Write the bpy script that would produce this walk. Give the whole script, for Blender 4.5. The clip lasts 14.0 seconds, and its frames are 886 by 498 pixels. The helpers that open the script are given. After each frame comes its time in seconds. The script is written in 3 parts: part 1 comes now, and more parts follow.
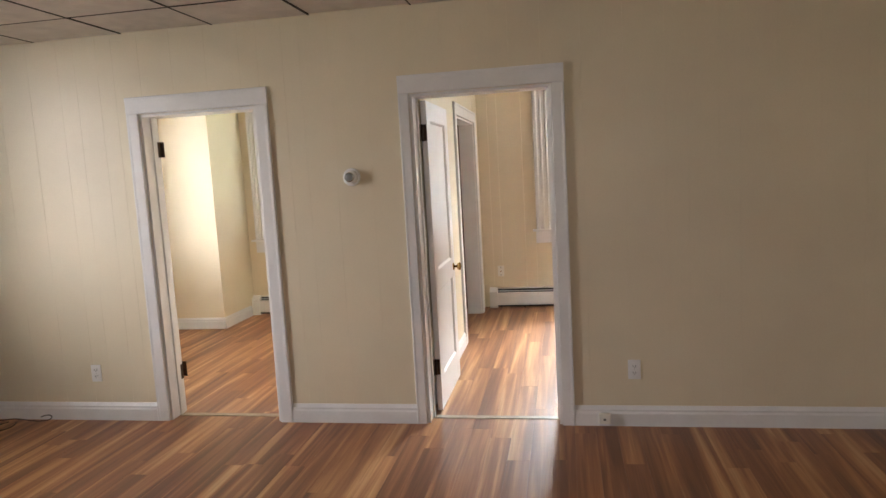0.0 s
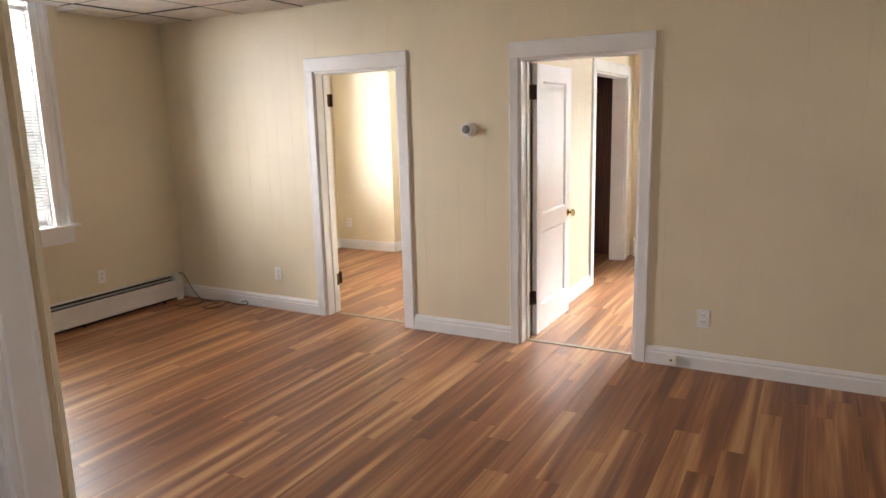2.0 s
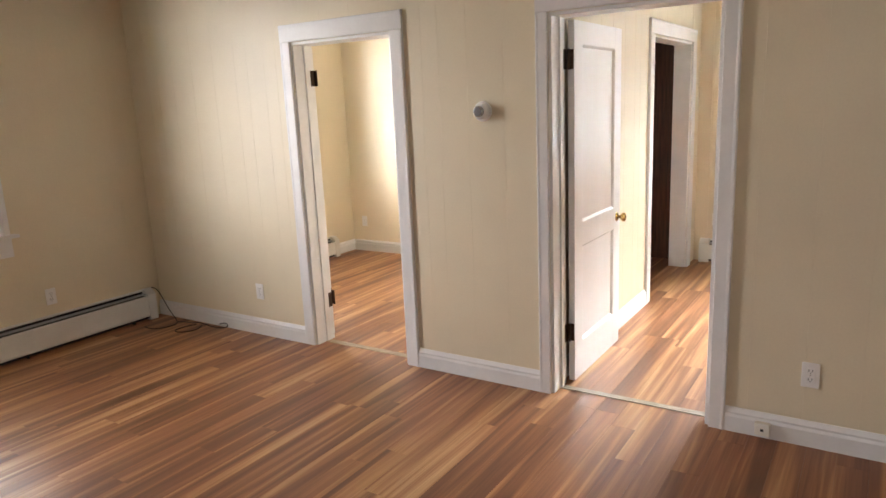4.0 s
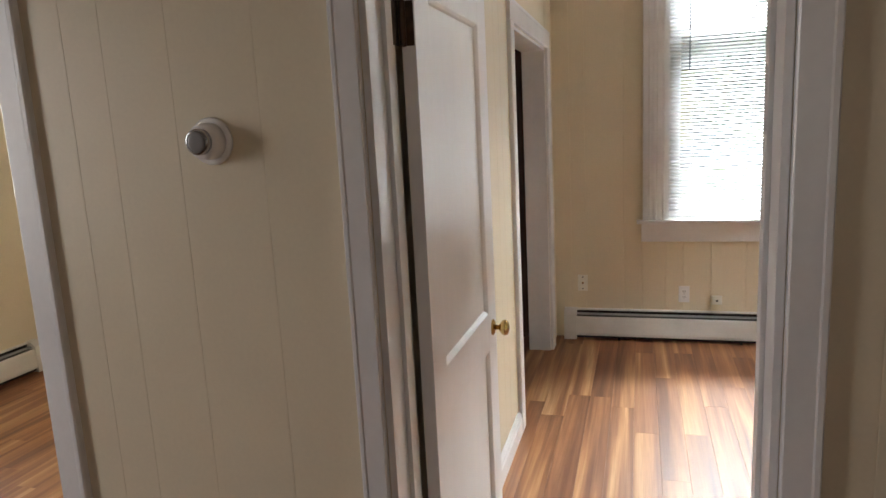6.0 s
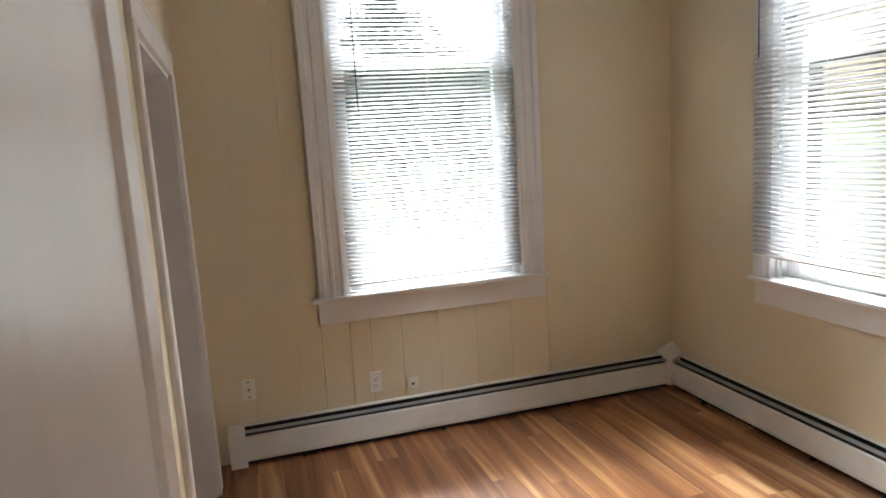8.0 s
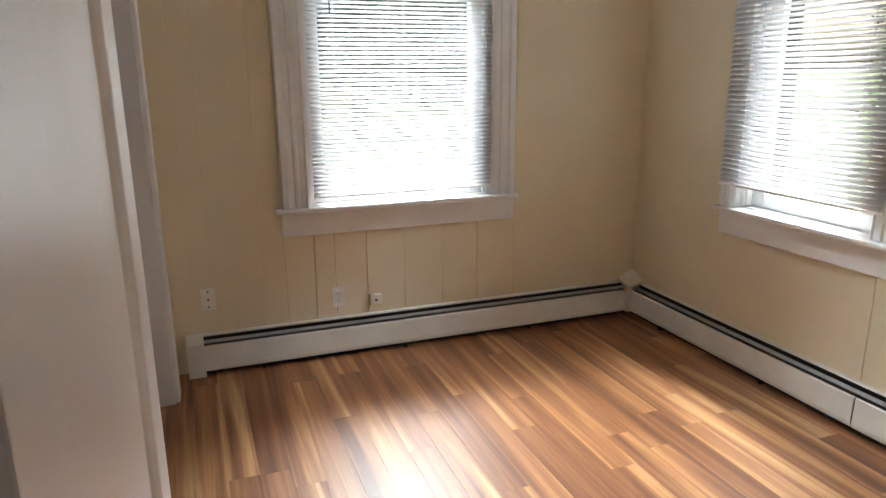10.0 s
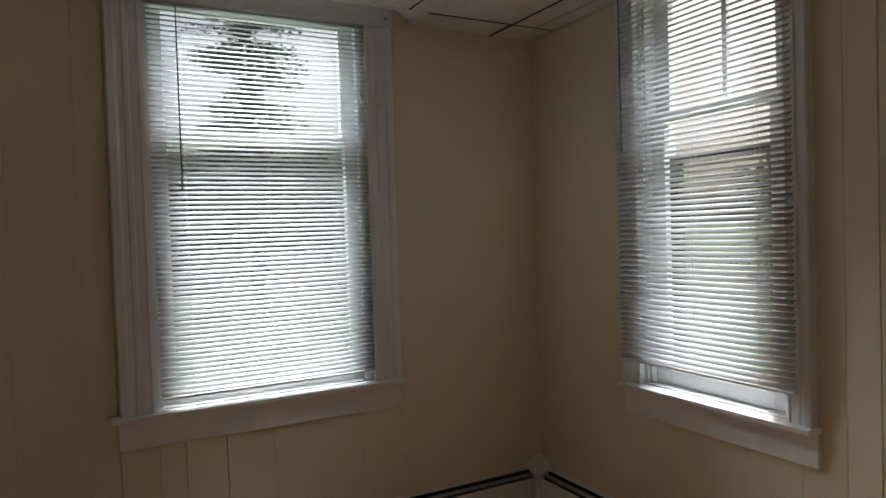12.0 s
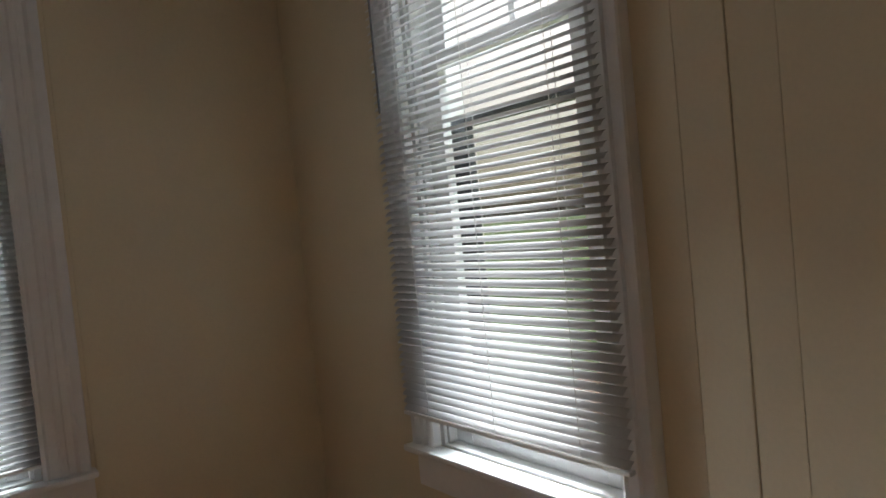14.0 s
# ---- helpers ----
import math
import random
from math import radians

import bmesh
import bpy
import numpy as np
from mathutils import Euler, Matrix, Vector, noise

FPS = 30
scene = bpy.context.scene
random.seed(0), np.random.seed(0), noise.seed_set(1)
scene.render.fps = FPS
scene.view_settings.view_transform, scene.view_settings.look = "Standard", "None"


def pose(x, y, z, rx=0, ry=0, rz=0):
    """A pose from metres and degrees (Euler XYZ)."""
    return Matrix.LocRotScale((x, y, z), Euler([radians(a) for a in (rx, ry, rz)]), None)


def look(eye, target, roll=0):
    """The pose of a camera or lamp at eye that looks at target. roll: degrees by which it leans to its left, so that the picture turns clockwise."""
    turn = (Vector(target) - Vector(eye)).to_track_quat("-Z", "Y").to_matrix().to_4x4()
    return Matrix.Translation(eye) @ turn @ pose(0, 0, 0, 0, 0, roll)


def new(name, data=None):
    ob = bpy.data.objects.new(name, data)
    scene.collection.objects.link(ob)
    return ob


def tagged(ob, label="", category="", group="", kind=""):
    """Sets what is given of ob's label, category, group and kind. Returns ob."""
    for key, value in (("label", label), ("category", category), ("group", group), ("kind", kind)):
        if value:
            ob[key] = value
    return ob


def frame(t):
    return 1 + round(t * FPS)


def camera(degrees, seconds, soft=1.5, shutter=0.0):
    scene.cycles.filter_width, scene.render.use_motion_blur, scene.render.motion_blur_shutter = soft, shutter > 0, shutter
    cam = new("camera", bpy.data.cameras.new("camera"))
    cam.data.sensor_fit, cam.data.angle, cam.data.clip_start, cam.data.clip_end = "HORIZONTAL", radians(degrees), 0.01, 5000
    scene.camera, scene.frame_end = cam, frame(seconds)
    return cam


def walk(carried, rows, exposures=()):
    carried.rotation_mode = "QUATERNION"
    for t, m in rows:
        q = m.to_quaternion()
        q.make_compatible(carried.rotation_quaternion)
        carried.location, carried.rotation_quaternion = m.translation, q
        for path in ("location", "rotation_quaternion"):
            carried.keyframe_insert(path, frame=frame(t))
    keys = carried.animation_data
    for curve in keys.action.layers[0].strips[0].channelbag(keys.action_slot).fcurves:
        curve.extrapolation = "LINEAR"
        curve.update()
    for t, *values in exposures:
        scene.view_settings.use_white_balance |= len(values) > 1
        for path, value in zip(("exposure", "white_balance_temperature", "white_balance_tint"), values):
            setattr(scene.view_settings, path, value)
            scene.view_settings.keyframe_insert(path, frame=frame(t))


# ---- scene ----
cam = camera(66.3, 14.0)
PATH = [
    (0, (-0.04, 0.046, 1.551), (-0.394, 2.001, 1.318), -3.2),
    (0.5, (0.18, -0.107, 1.599), (-0.345, 1.803, 1.323), -3.3),
    (1, (0.52, -0.153, 1.607), (-0.289, 1.646, 1.28), -1.1),
    (1.5, (0.719, -0.328, 1.6), (-0.19, 1.424, 1.281), -0.6),
    (2, (0.871, -0.386, 1.615), (-0.07, 1.338, 1.237), -1.4),
    (2.5, (0.972, -0.227, 1.616), (-0.036, 1.45, 1.201), -2.1),
    (2.7, (0.968, -0.133, 1.613), (-0.061, 1.52, 1.156), -1.4),
    (4.8, (0.11, 1.541, 1.519), (-0.959, 3.188, 1.139), -3.3),
    (5, (0.025, 1.751, 1.498), (-0.977, 3.445, 1.142), -3.7),
    (5.5, (-0.139, 2.226, 1.519), (-1.025, 3.98, 1.149), -2.2),
    (6, (-0.349, 2.637, 1.538), (-0.908, 4.525, 1.188), -2.9),
    (6.5, (-0.476, 3.06, 1.541), (-0.693, 5.034, 1.301), -4.2),
    (7, (-0.585, 3.409, 1.547), (-0.537, 5.387, 1.259), -2.4),
    (7.5, (-0.727, 3.736, 1.657), (-0.275, 5.66, 1.351), -4.0),
    (7.7, (-0.713, 3.79, 1.649), (-0.18, 5.693, 1.342), -4.4),
    (9.8, (-0.745, 3.869, 1.554), (-0.091, 5.703, 1.098), -0.7),
    (10, (-0.763, 3.872, 1.535), (-0.09, 5.688, 1.034), -0.4),
    (10.5, (-0.791, 3.873, 1.529), (-0.063, 5.671, 1.039), -0.8),
    (11, (-0.765, 3.885, 1.591), (-0.015, 5.726, 1.376), -2.2),
    (11.5, (-0.69, 4.013, 1.575), (0.1, 5.848, 1.472), -3.2),
    (12, (-0.469, 4.205, 1.615), (0.48, 5.965, 1.56), -1.8),
    (12.5, (-0.307, 4.415, 1.647), (0.866, 6.036, 1.617), -4.3),
    (13, (-0.117, 4.656, 1.692), (1.272, 6.094, 1.623), -7.2),
    (13.5, (0.267, 4.771, 1.668), (1.616, 6.244, 1.566), -6.2),
    (14, (0.571, 4.804, 1.59), (1.808, 6.374, 1.51), -5.5),
]
EXPOSURES = [(0, 3.3), (0.5, 3.65), (1, 3.78), (2.7, 3.78), (5, 3.35), (5.5, 3.0), (6, 2.6), (6.5, 2.3), (7.5, 2.35), (9.8, 2.4), (10.5, 2.4), (11, 2.25), (11.5, 1.8), (12, 0.9), (12.5, 0.55), (13, 0.65), (13.5, 0.85), (14, 0.9)]
walk(cam, [(t, look(eye, target, roll)) for t, eye, target, roll in PATH], EXPOSURES)

# ---- light ----
world = bpy.data.worlds.new("sky")
scene.world = world
world.use_nodes = True
wn = world.node_tree.nodes
sky = wn.new("ShaderNodeTexSky")
sky.sky_type, sky.sun_disc = "NISHITA", False
SUN_AZ, SUN_EL = 55, 54
sky.sun_elevation, sky.sun_rotation = radians(SUN_EL), radians(SUN_AZ)
sky.air_density, sky.dust_density, sky.ozone_density = 0.8, 8.0, 0.3
wn["Background"].inputs["Strength"].default_value = 0.085
world.node_tree.links.new(sky.outputs[0], wn["Background"].inputs[0])
sun = new("sun", bpy.data.lights.new("sun", "SUN"))
sun.data.energy, sun.data.angle, sun.data.color = 0.4, radians(8), (1.0, 0.95, 0.9)
sun.matrix_world = look((0, 0, 0), (-math.sin(radians(SUN_AZ)) * math.cos(radians(SUN_EL)), -math.cos(radians(SUN_AZ)) * math.cos(radians(SUN_EL)), -math.sin(radians(SUN_EL))))


def window_light(name, m, w, h, watts, colour=(1.0, 0.95, 0.88)):
    """Lamp added in place of sky light at a window: an area lamp that shines along -z of m."""
    lamp = new(name, bpy.data.lights.new(name, "AREA"))
    lamp.data.shape, lamp.data.size, lamp.data.size_y, lamp.data.energy, lamp.data.color = "RECTANGLE", w, h, watts, colour
    lamp.matrix_world = m


# two added lamps outdoors, high out of view, brighten the bedroom through its windows
window_light("fill_lamp_far", look((0.34, 10.6, 5.6), (0.34, 7.46, 4.0)), 5.0, 2.4, 1200, (0.86, 0.96, 1.0))
window_light("fill_lamp_right", look((4.4, 6.22, 5.8), (1.9, 6.22, 4.2)), 3.6, 1.4, 700, (0.86, 0.96, 1.0))
window_light("skylight_main", look((-4.585, 2.315, 1.7), (-3, 2.315, 1.7)), 0.9, 1.7, 13.5, (1.0, 0.945, 0.935))
window_light("skylight_side", look((-4.665, 5.375, 1.65), (-3, 5.375, 1.65)), 0.85, 1.5, 17, (1.0, 0.945, 0.935))
window_light("skylight_end", look((-2.925, 7.555, 1.65), (-2.925, 6, 1.65)), 0.85, 1.5, 0.8, (1.0, 0.945, 0.935))
# added lamp in the unseen back window, lights the main wall from behind
window_light("fill_lamp_back", look((0.9, -2.59, 1.6), (0.9, 0, 1.6)), 1.0, 1.5, 3, (1.0, 0.945, 0.935))


# ---- materials ----
def material(name, base, rough=0.5, metal=0.0, spread=0.06, scale=3.0, bump=0.0, bump_scale=60.0, coat=0.0, stretch=(1, 1, 1), dark=None):
    """A painted or plain surface with soft blotches, fine grain and relief."""
    m = bpy.data.materials.new(name)
    m.use_nodes = True
    n, li = m.node_tree.nodes, m.node_tree.links
    b = n["Principled BSDF"]
    geo = n.new("ShaderNodeNewGeometry")
    mp = n.new("ShaderNodeMapping")
    mp.inputs["Scale"].default_value = stretch
    li.new(geo.outputs["Position"], mp.inputs["Vector"])
    big, fine = n.new("ShaderNodeTexNoise"), n.new("ShaderNodeTexNoise")
    big.inputs["Scale"].default_value, fine.inputs["Scale"].default_value = scale, bump_scale
    big.inputs["Detail"].default_value, fine.inputs["Detail"].default_value = 4, 6
    add = n.new("ShaderNodeMath")
    add.operation = "MULTIPLY_ADD"
    add.inputs[1].default_value = 0.35
    li.new(mp.outputs[0], big.inputs["Vector"]), li.new(mp.outputs[0], fine.inputs["Vector"])
    li.new(fine.outputs["Fac"], add.inputs[0]), li.new(big.outputs["Fac"], add.inputs[2])
    ramp = n.new("ShaderNodeValToRGB")
    lo = dark or [c * (1 - 2.2 * spread) for c in base]
    hi = [min(1, c * (1 + spread)) for c in base]
    ramp.color_ramp.elements[0].position, ramp.color_ramp.elements[1].position = 0.35, 0.95
    ramp.color_ramp.elements[0].color, ramp.color_ramp.elements[1].color = (*lo, 1), (*hi, 1)
    li.new(add.outputs[0], ramp.inputs[0]), li.new(ramp.outputs[0], b.inputs["Base Color"])
    b.inputs["Roughness"].default_value, b.inputs["Metallic"].default_value = rough, metal
    b.inputs["Coat Weight"].default_value = coat
    if bump:
        bp = n.new("ShaderNodeBump")
        bp.inputs["Strength"].default_value, bp.inputs["Distance"].default_value = bump, 0.002
        li.new(fine.outputs["Fac"], bp.inputs["Height"]), li.new(bp.outputs[0], b.inputs["Normal"])
    return m


def plank_material(name, per_object):
    """Warm laminate wood: each plank has its own tone, with long streaks and fine grain along y."""
    m = bpy.data.materials.new(name)
    m.use_nodes = True
    n, li = m.node_tree.nodes, m.node_tree.links
    b = n["Principled BSDF"]
    geo = n.new("ShaderNodeNewGeometry")
    if per_object:
        rnd = n.new("ShaderNodeObjectInfo").outputs["Random"]
    else:
        rnd = geo.outputs["Random Per Island"]
    off = n.new("ShaderNodeVectorMath")
    off.operation = "MULTIPLY_ADD"
    comb = n.new("ShaderNodeCombineXYZ")
    for k in range(3):
        li.new(rnd, comb.inputs[k])
    off.inputs[1].default_value = (31, 47, 13)
    li.new(comb.outputs[0], off.inputs[0]), li.new(geo.outputs["Position"], off.inputs[2])

    def streak(sx, sy, detail, distort):
        mp, t = n.new("ShaderNodeMapping"), n.new("ShaderNodeTexNoise")
        mp.inputs["Scale"].default_value = (sx, sy, 1)
        t.inputs["Scale"].default_value, t.inputs["Detail"].default_value, t.inputs["Distortion"].default_value = 1, detail, distort
        li.new(off.outputs[0], mp.inputs["Vector"]), li.new(mp.outputs[0], t.inputs["Vector"])
        return t.outputs["Fac"]
    broad, grain, rings = streak(11.5, 0.45, 2.0, 0.7), streak(130, 3.0, 5, 0.2), streak(36, 1.3, 3, 2.2)
    mix = n.new("ShaderNodeMath")
    mix.operation = "MULTIPLY_ADD"
    mix.inputs[1].default_value = 0.16
    li.new(rnd, mix.inputs[0])
    s1 = n.new("ShaderNodeMath")
    s1.operation = "MULTIPLY_ADD"
    s1.inputs[1].default_value, s1.inputs[2].default_value = 2.15, -0.78
    li.new(broad, s1.inputs[0])
    s2 = n.new("ShaderNodeMath")
    s2.operation = "MULTIPLY_ADD"
    s2.inputs[1].default_value = 0.27
    li.new(rings, s2.inputs[0]), li.new(s1.outputs[0], s2.inputs[2]), li.new(s2.outputs[0], mix.inputs[2])
    ramp = n.new("ShaderNodeValToRGB")
    cr = ramp.color_ramp
    cr.elements[0].position, cr.elements[0].color = 0.08, (0.17, 0.066, 0.031, 1)
    cr.elements[1].position, cr.elements[1].color = 0.94, (0.62, 0.36, 0.18, 1)
    for pos, col in ((0.32, (0.25, 0.099, 0.045, 1)), (0.55, (0.355, 0.152, 0.066, 1)), (0.74, (0.49, 0.245, 0.105, 1))):
        cr.elements.new(pos).color = col
    li.new(mix.outputs[0], ramp.inputs[0])
    fine = n.new("ShaderNodeMix")
    fine.data_type, fine.blend_type = "RGBA", "MULTIPLY"
    gr = n.new("ShaderNodeValToRGB")
    gr.color_ramp.elements[0].position, gr.color_ramp.elements[0].color = 0.3, (0.72, 0.68, 0.64, 1)
    gr.color_ramp.elements[1].position, gr.color_ramp.elements[1].color = 0.62, (1, 1, 1, 1)
    li.new(grain, gr.inputs[0])
    fine.inputs["Factor"].default_value = 0.7
    li.new(ramp.outputs[0], fine.inputs[6]), li.new(gr.outputs[0], fine.inputs[7])
    li.new(fine.outputs[2], b.inputs["Base Color"])
    bp = n.new("ShaderNodeBump")
    bp.inputs["Strength"].default_value, bp.inputs["Distance"].default_value = 0.12, 0.001
    li.new(grain, bp.inputs["Height"]), li.new(bp.outputs[0], b.inputs["Normal"])
    b.inputs["Roughness"].default_value = 0.38
    return m


def slat_material(name, base, through_share):
    """Thin white vinyl that lets some light through."""
    m = bpy.data.materials.new(name)
    m.use_nodes = True
    n, li = m.node_tree.nodes, m.node_tree.links
    b = n["Principled BSDF"]
    b.inputs["Base Color"].default_value, b.inputs["Roughness"].default_value = (*base, 1), 0.35
    tr, mx = n.new("ShaderNodeBsdfTranslucent"), n.new("ShaderNodeMixShader")
    tr.inputs[0].default_value = (*base, 1)
    mx.inputs[0].default_value = through_share
    li.new(b.outputs[0], mx.inputs[1]), li.new(tr.outputs[0], mx.inputs[2])
    li.new(mx.outputs[0], n["Material Output"].inputs[0])
    return m


def glass_material():
    m = bpy.data.materials.new("window_glass")
    m.use_nodes = True
    n, li = m.node_tree.nodes, m.node_tree.links
    clear, gloss, mx, fr = (n.new("ShaderNode" + k) for k in ("BsdfTransparent", "BsdfGlossy", "MixShader", "Math"))
    lw, p5 = n.new("ShaderNodeLayerWeight"), n.new("ShaderNodeMath")
    p5.operation, p5.inputs[1].default_value = "POWER", 5
    fr.operation, fr.inputs[1].default_value, fr.inputs[2].default_value = "MULTIPLY_ADD", 0.6, 0.03
    li.new(lw.outputs["Facing"], p5.inputs[0]), li.new(p5.outputs[0], fr.inputs[0])
    gloss.inputs["Roughness"].default_value = 0.02
    clear.inputs[0].default_value = (0.95, 0.97, 0.96, 1)
    li.new(fr.outputs[0], mx.inputs[0]), li.new(clear.outputs[0], mx.inputs[1]), li.new(gloss.outputs[0], mx.inputs[2])
    li.new(mx.outputs[0], n["Material Output"].inputs[0])
    return m


CREAM = material("cream_wall_paint", (0.765, 0.68, 0.515), 0.42, spread=0.05, scale=1.3, bump=0.12, bump_scale=90)
PLASTER = material("cream_plaster", (0.765, 0.68, 0.515), 0.5, spread=0.05, scale=1.2, bump=0.2, bump_scale=70)
WHITE = material("white_gloss_trim", (0.80, 0.80, 0.81), 0.32, spread=0.04, scale=5, bump=0.1, bump_scale=50)
DOORWHITE = material("white_enamel_door", (0.82, 0.81, 0.82), 0.36, spread=0.03, scale=3, bump=0.1, bump_scale=30, stretch=(1, 1, 0.2))
HEATWHITE = material("white_baked_enamel", (0.78, 0.77, 0.74), 0.35, spread=0.05, scale=6, bump=0.05)
TILE = material("ceiling_tile", (0.74, 0.69, 0.63), 0.9, spread=0.08, scale=9, bump=0.5, bump_scale=160)
DARKGAP = material("dark_gap", (0.03, 0.025, 0.02), 0.8)
FIN_SHADE = material("black_fin_and_slot_shade", (0.025, 0.025, 0.028), 0.5, metal=0.3)
DARKWOOD = material("dark_stained_panelling", (0.11, 0.045, 0.025), 0.45, spread=0.3, scale=8, bump=0.2, stretch=(6, 6, 0.4))
REDWOOD = material("reddish_wood_shelf", (0.22, 0.07, 0.03), 0.5, spread=0.25, scale=6, stretch=(4, 0.5, 4))
HINGE = material("dark_bronze_hinge", (0.075, 0.042, 0.024), 0.45, metal=0.6, spread=0.25, scale=40)
BRASS = material("aged_brass", (0.62, 0.43, 0.17), 0.22, metal=1.0, spread=0.12, scale=40)
PLASTIC = material("white_plastic", (0.88, 0.87, 0.86), 0.3, spread=0.03)
IVORY = material("ivory_plastic", (0.86, 0.83, 0.75), 0.4, spread=0.06)
SLOT = material("dark_slot", (0.03, 0.03, 0.03), 0.6)
LENS = material("smoked_dial", (0.28, 0.28, 0.29), 0.2, spread=0.1)
STEEL = material("steel_ring", (0.55, 0.55, 0.56), 0.25, metal=1.0)
CABLE = material("black_cable", (0.02, 0.02, 0.02), 0.45)
THRESH = material("worn_threshold", (0.42, 0.34, 0.25), 0.55, spread=0.25, scale=12, stretch=(1, 6, 1))
SLATW = slat_material("white_vinyl_slat", (0.74, 0.73, 0.74), 0.32)
WAND = material("clear_grey_wand", (0.16, 0.17, 0.19), 0.2)
DARKFRAME = material("dark_screen_frame", (0.05, 0.05, 0.055), 0.5)
ALU = material("grey_storm_frame", (0.45, 0.47, 0.5), 0.4, metal=0.3)
GLASS = glass_material()
PLANK, PLANK_FAR = plank_material("laminate_plank", True), plank_material("laminate_plank_far", False)
GRASS = material("lawn_grass", (0.10, 0.17, 0.035), 0.9, spread=0.4, scale=0.7, bump=0.6, bump_scale=25)
BLADE = material("grass_blade", (0.11, 0.19, 0.035), 0.7, spread=0.35, scale=2)
ASPHALT = material("asphalt", (0.06, 0.06, 0.062), 0.9, spread=0.2, scale=4, bump=0.4)
PAVING = material("red_brick_paving", (0.30, 0.14, 0.10), 0.85, spread=0.25, scale=6, bump=0.4)
BARK = material("bark", (0.09, 0.065, 0.045), 0.9, spread=0.35, scale=8, bump=0.7)
NEEDLE = material("spruce_needles", (0.06, 0.092, 0.065), 0.7, spread=0.45, scale=1.5)
LEAF = material("green_leaves", (0.09, 0.13, 0.03), 0.6, spread=0.45, scale=1.2)
SIDING = material("pale_yellow_siding", (0.62, 0.52, 0.28), 0.7, spread=0.08, scale=2)
WHITESIDE = material("white_siding", (0.75, 0.75, 0.73), 0.7, spread=0.08, scale=2)
ROOFING = material("grey_shingle", (0.10, 0.10, 0.11), 0.9, spread=0.2, scale=5)
CARPAINT = material("blue_grey_car_paint", (0.16, 0.22, 0.32), 0.25, metal=0.4, coat=0.5)
CARGLASS = material("car_glass", (0.02, 0.025, 0.03), 0.08)
RUBBER = material("tyre_rubber", (0.02, 0.02, 0.02), 0.8)


# ---- mesh helpers ----
def box(bm, x0, x1, y0, y1, z0, z1, bevel=0.0):
    v = [bm.verts.new((x, y, z)) for x in (x0, x1) for y in (y0, y1) for z in (z0, z1)]
    fs = [bm.faces.new([v[i] for i in q]) for q in ((0, 1, 3, 2), (4, 6, 7, 5), (0, 4, 5, 1), (2, 3, 7, 6), (0, 2, 6, 4), (1, 5, 7, 3))]
    if bevel:
        bmesh.ops.bevel(bm, geom=list({e for f in fs for e in f.edges}), offset=bevel, segments=2, affect="EDGES", profile=0.6)
    return bm


def boxed(x0, x1, y0, y1, z0, z1, bevel=0.0):
    return box(bmesh.new(), x0, x1, y0, y1, z0, z1, bevel)


def prism(bm, pts, origin, u, d, along):
    """Extrudes the profile pts (across, out) from origin by the vector along."""
    o, u, d, a = Vector(origin), Vector(u), Vector(d), Vector(along)
    r0 = [bm.verts.new(o + u * p + d * q) for p, q in pts]
    r1 = [bm.verts.new(v.co + a) for v in r0]
    k = len(pts)
    for i in range(k):
        bm.faces.new((r0[i], r0[(i + 1) % k], r1[(i + 1) % k], r1[i]))
    bm.faces.new(r0[::-1]), bm.faces.new(r1)
    bmesh.ops.recalc_face_normals(bm, faces=bm.faces)
    return bm


def lathe(bm, profile, m=Matrix(), seg=20):
    """Turns (radius, height) pairs round z, then places them by m."""
    rings = [[bm.verts.new(m @ Vector((r * math.cos(a), r * math.sin(a), h))) for a in (2 * math.pi * i / seg for i in range(seg))] for r, h in profile]
    for a, b in zip(rings, rings[1:]):
        for i in range(seg):
            bm.faces.new((a[i], a[(i + 1) % seg], b[(i + 1) % seg], b[i]))
    bm.faces.new(rings[0][::-1]), bm.faces.new(rings[-1])
    bmesh.ops.recalc_face_normals(bm, faces=bm.faces)
    return bm


def finish(name, bm, mat, smooth=False):
    me = bpy.data.meshes.new(name)
    bm.to_mesh(me)
    bm.free()
    me.materials.append(mat)
    if smooth:
        for p in me.polygons:
            p.use_smooth = True
    return me


def part(name, bm, mat, parent=None, label="", smooth=False):
    ob = new(name, finish(name, bm, mat, smooth))
    ob.parent = parent
    return tagged(ob, label) if label else ob


def thing(name, m, label, category, group="", kind=""):
    ob = new(name)
    ob.empty_display_size = 0.1
    ob.matrix_basis = m
    return tagged(ob, label, category, group, kind)


def structure(name, bm, mat, label, category="wall"):
    return tagged(part(name, bm, mat), label, category, kind="structure")


def split(u0, u1, z0, z1, holes):
    """The rectangles of a wall face round its holes (u0, u1, z0, z1)."""
    out = [(u0, u1, z0, z1)]
    for a, b, c, d in holes:
        nxt = []
        for p, q, r, s in out:
            if b <= p or a >= q or d <= r or c >= s:
                nxt.append((p, q, r, s))
                continue
            if p < a:
                nxt.append((p, a, r, s))
            if b < q:
                nxt.append((b, q, r, s))
            if r < c:
                nxt.append((max(p, a), min(q, b), r, c))
            if d < s:
                nxt.append((max(p, a), min(q, b), d, s))
        out = nxt
    return out


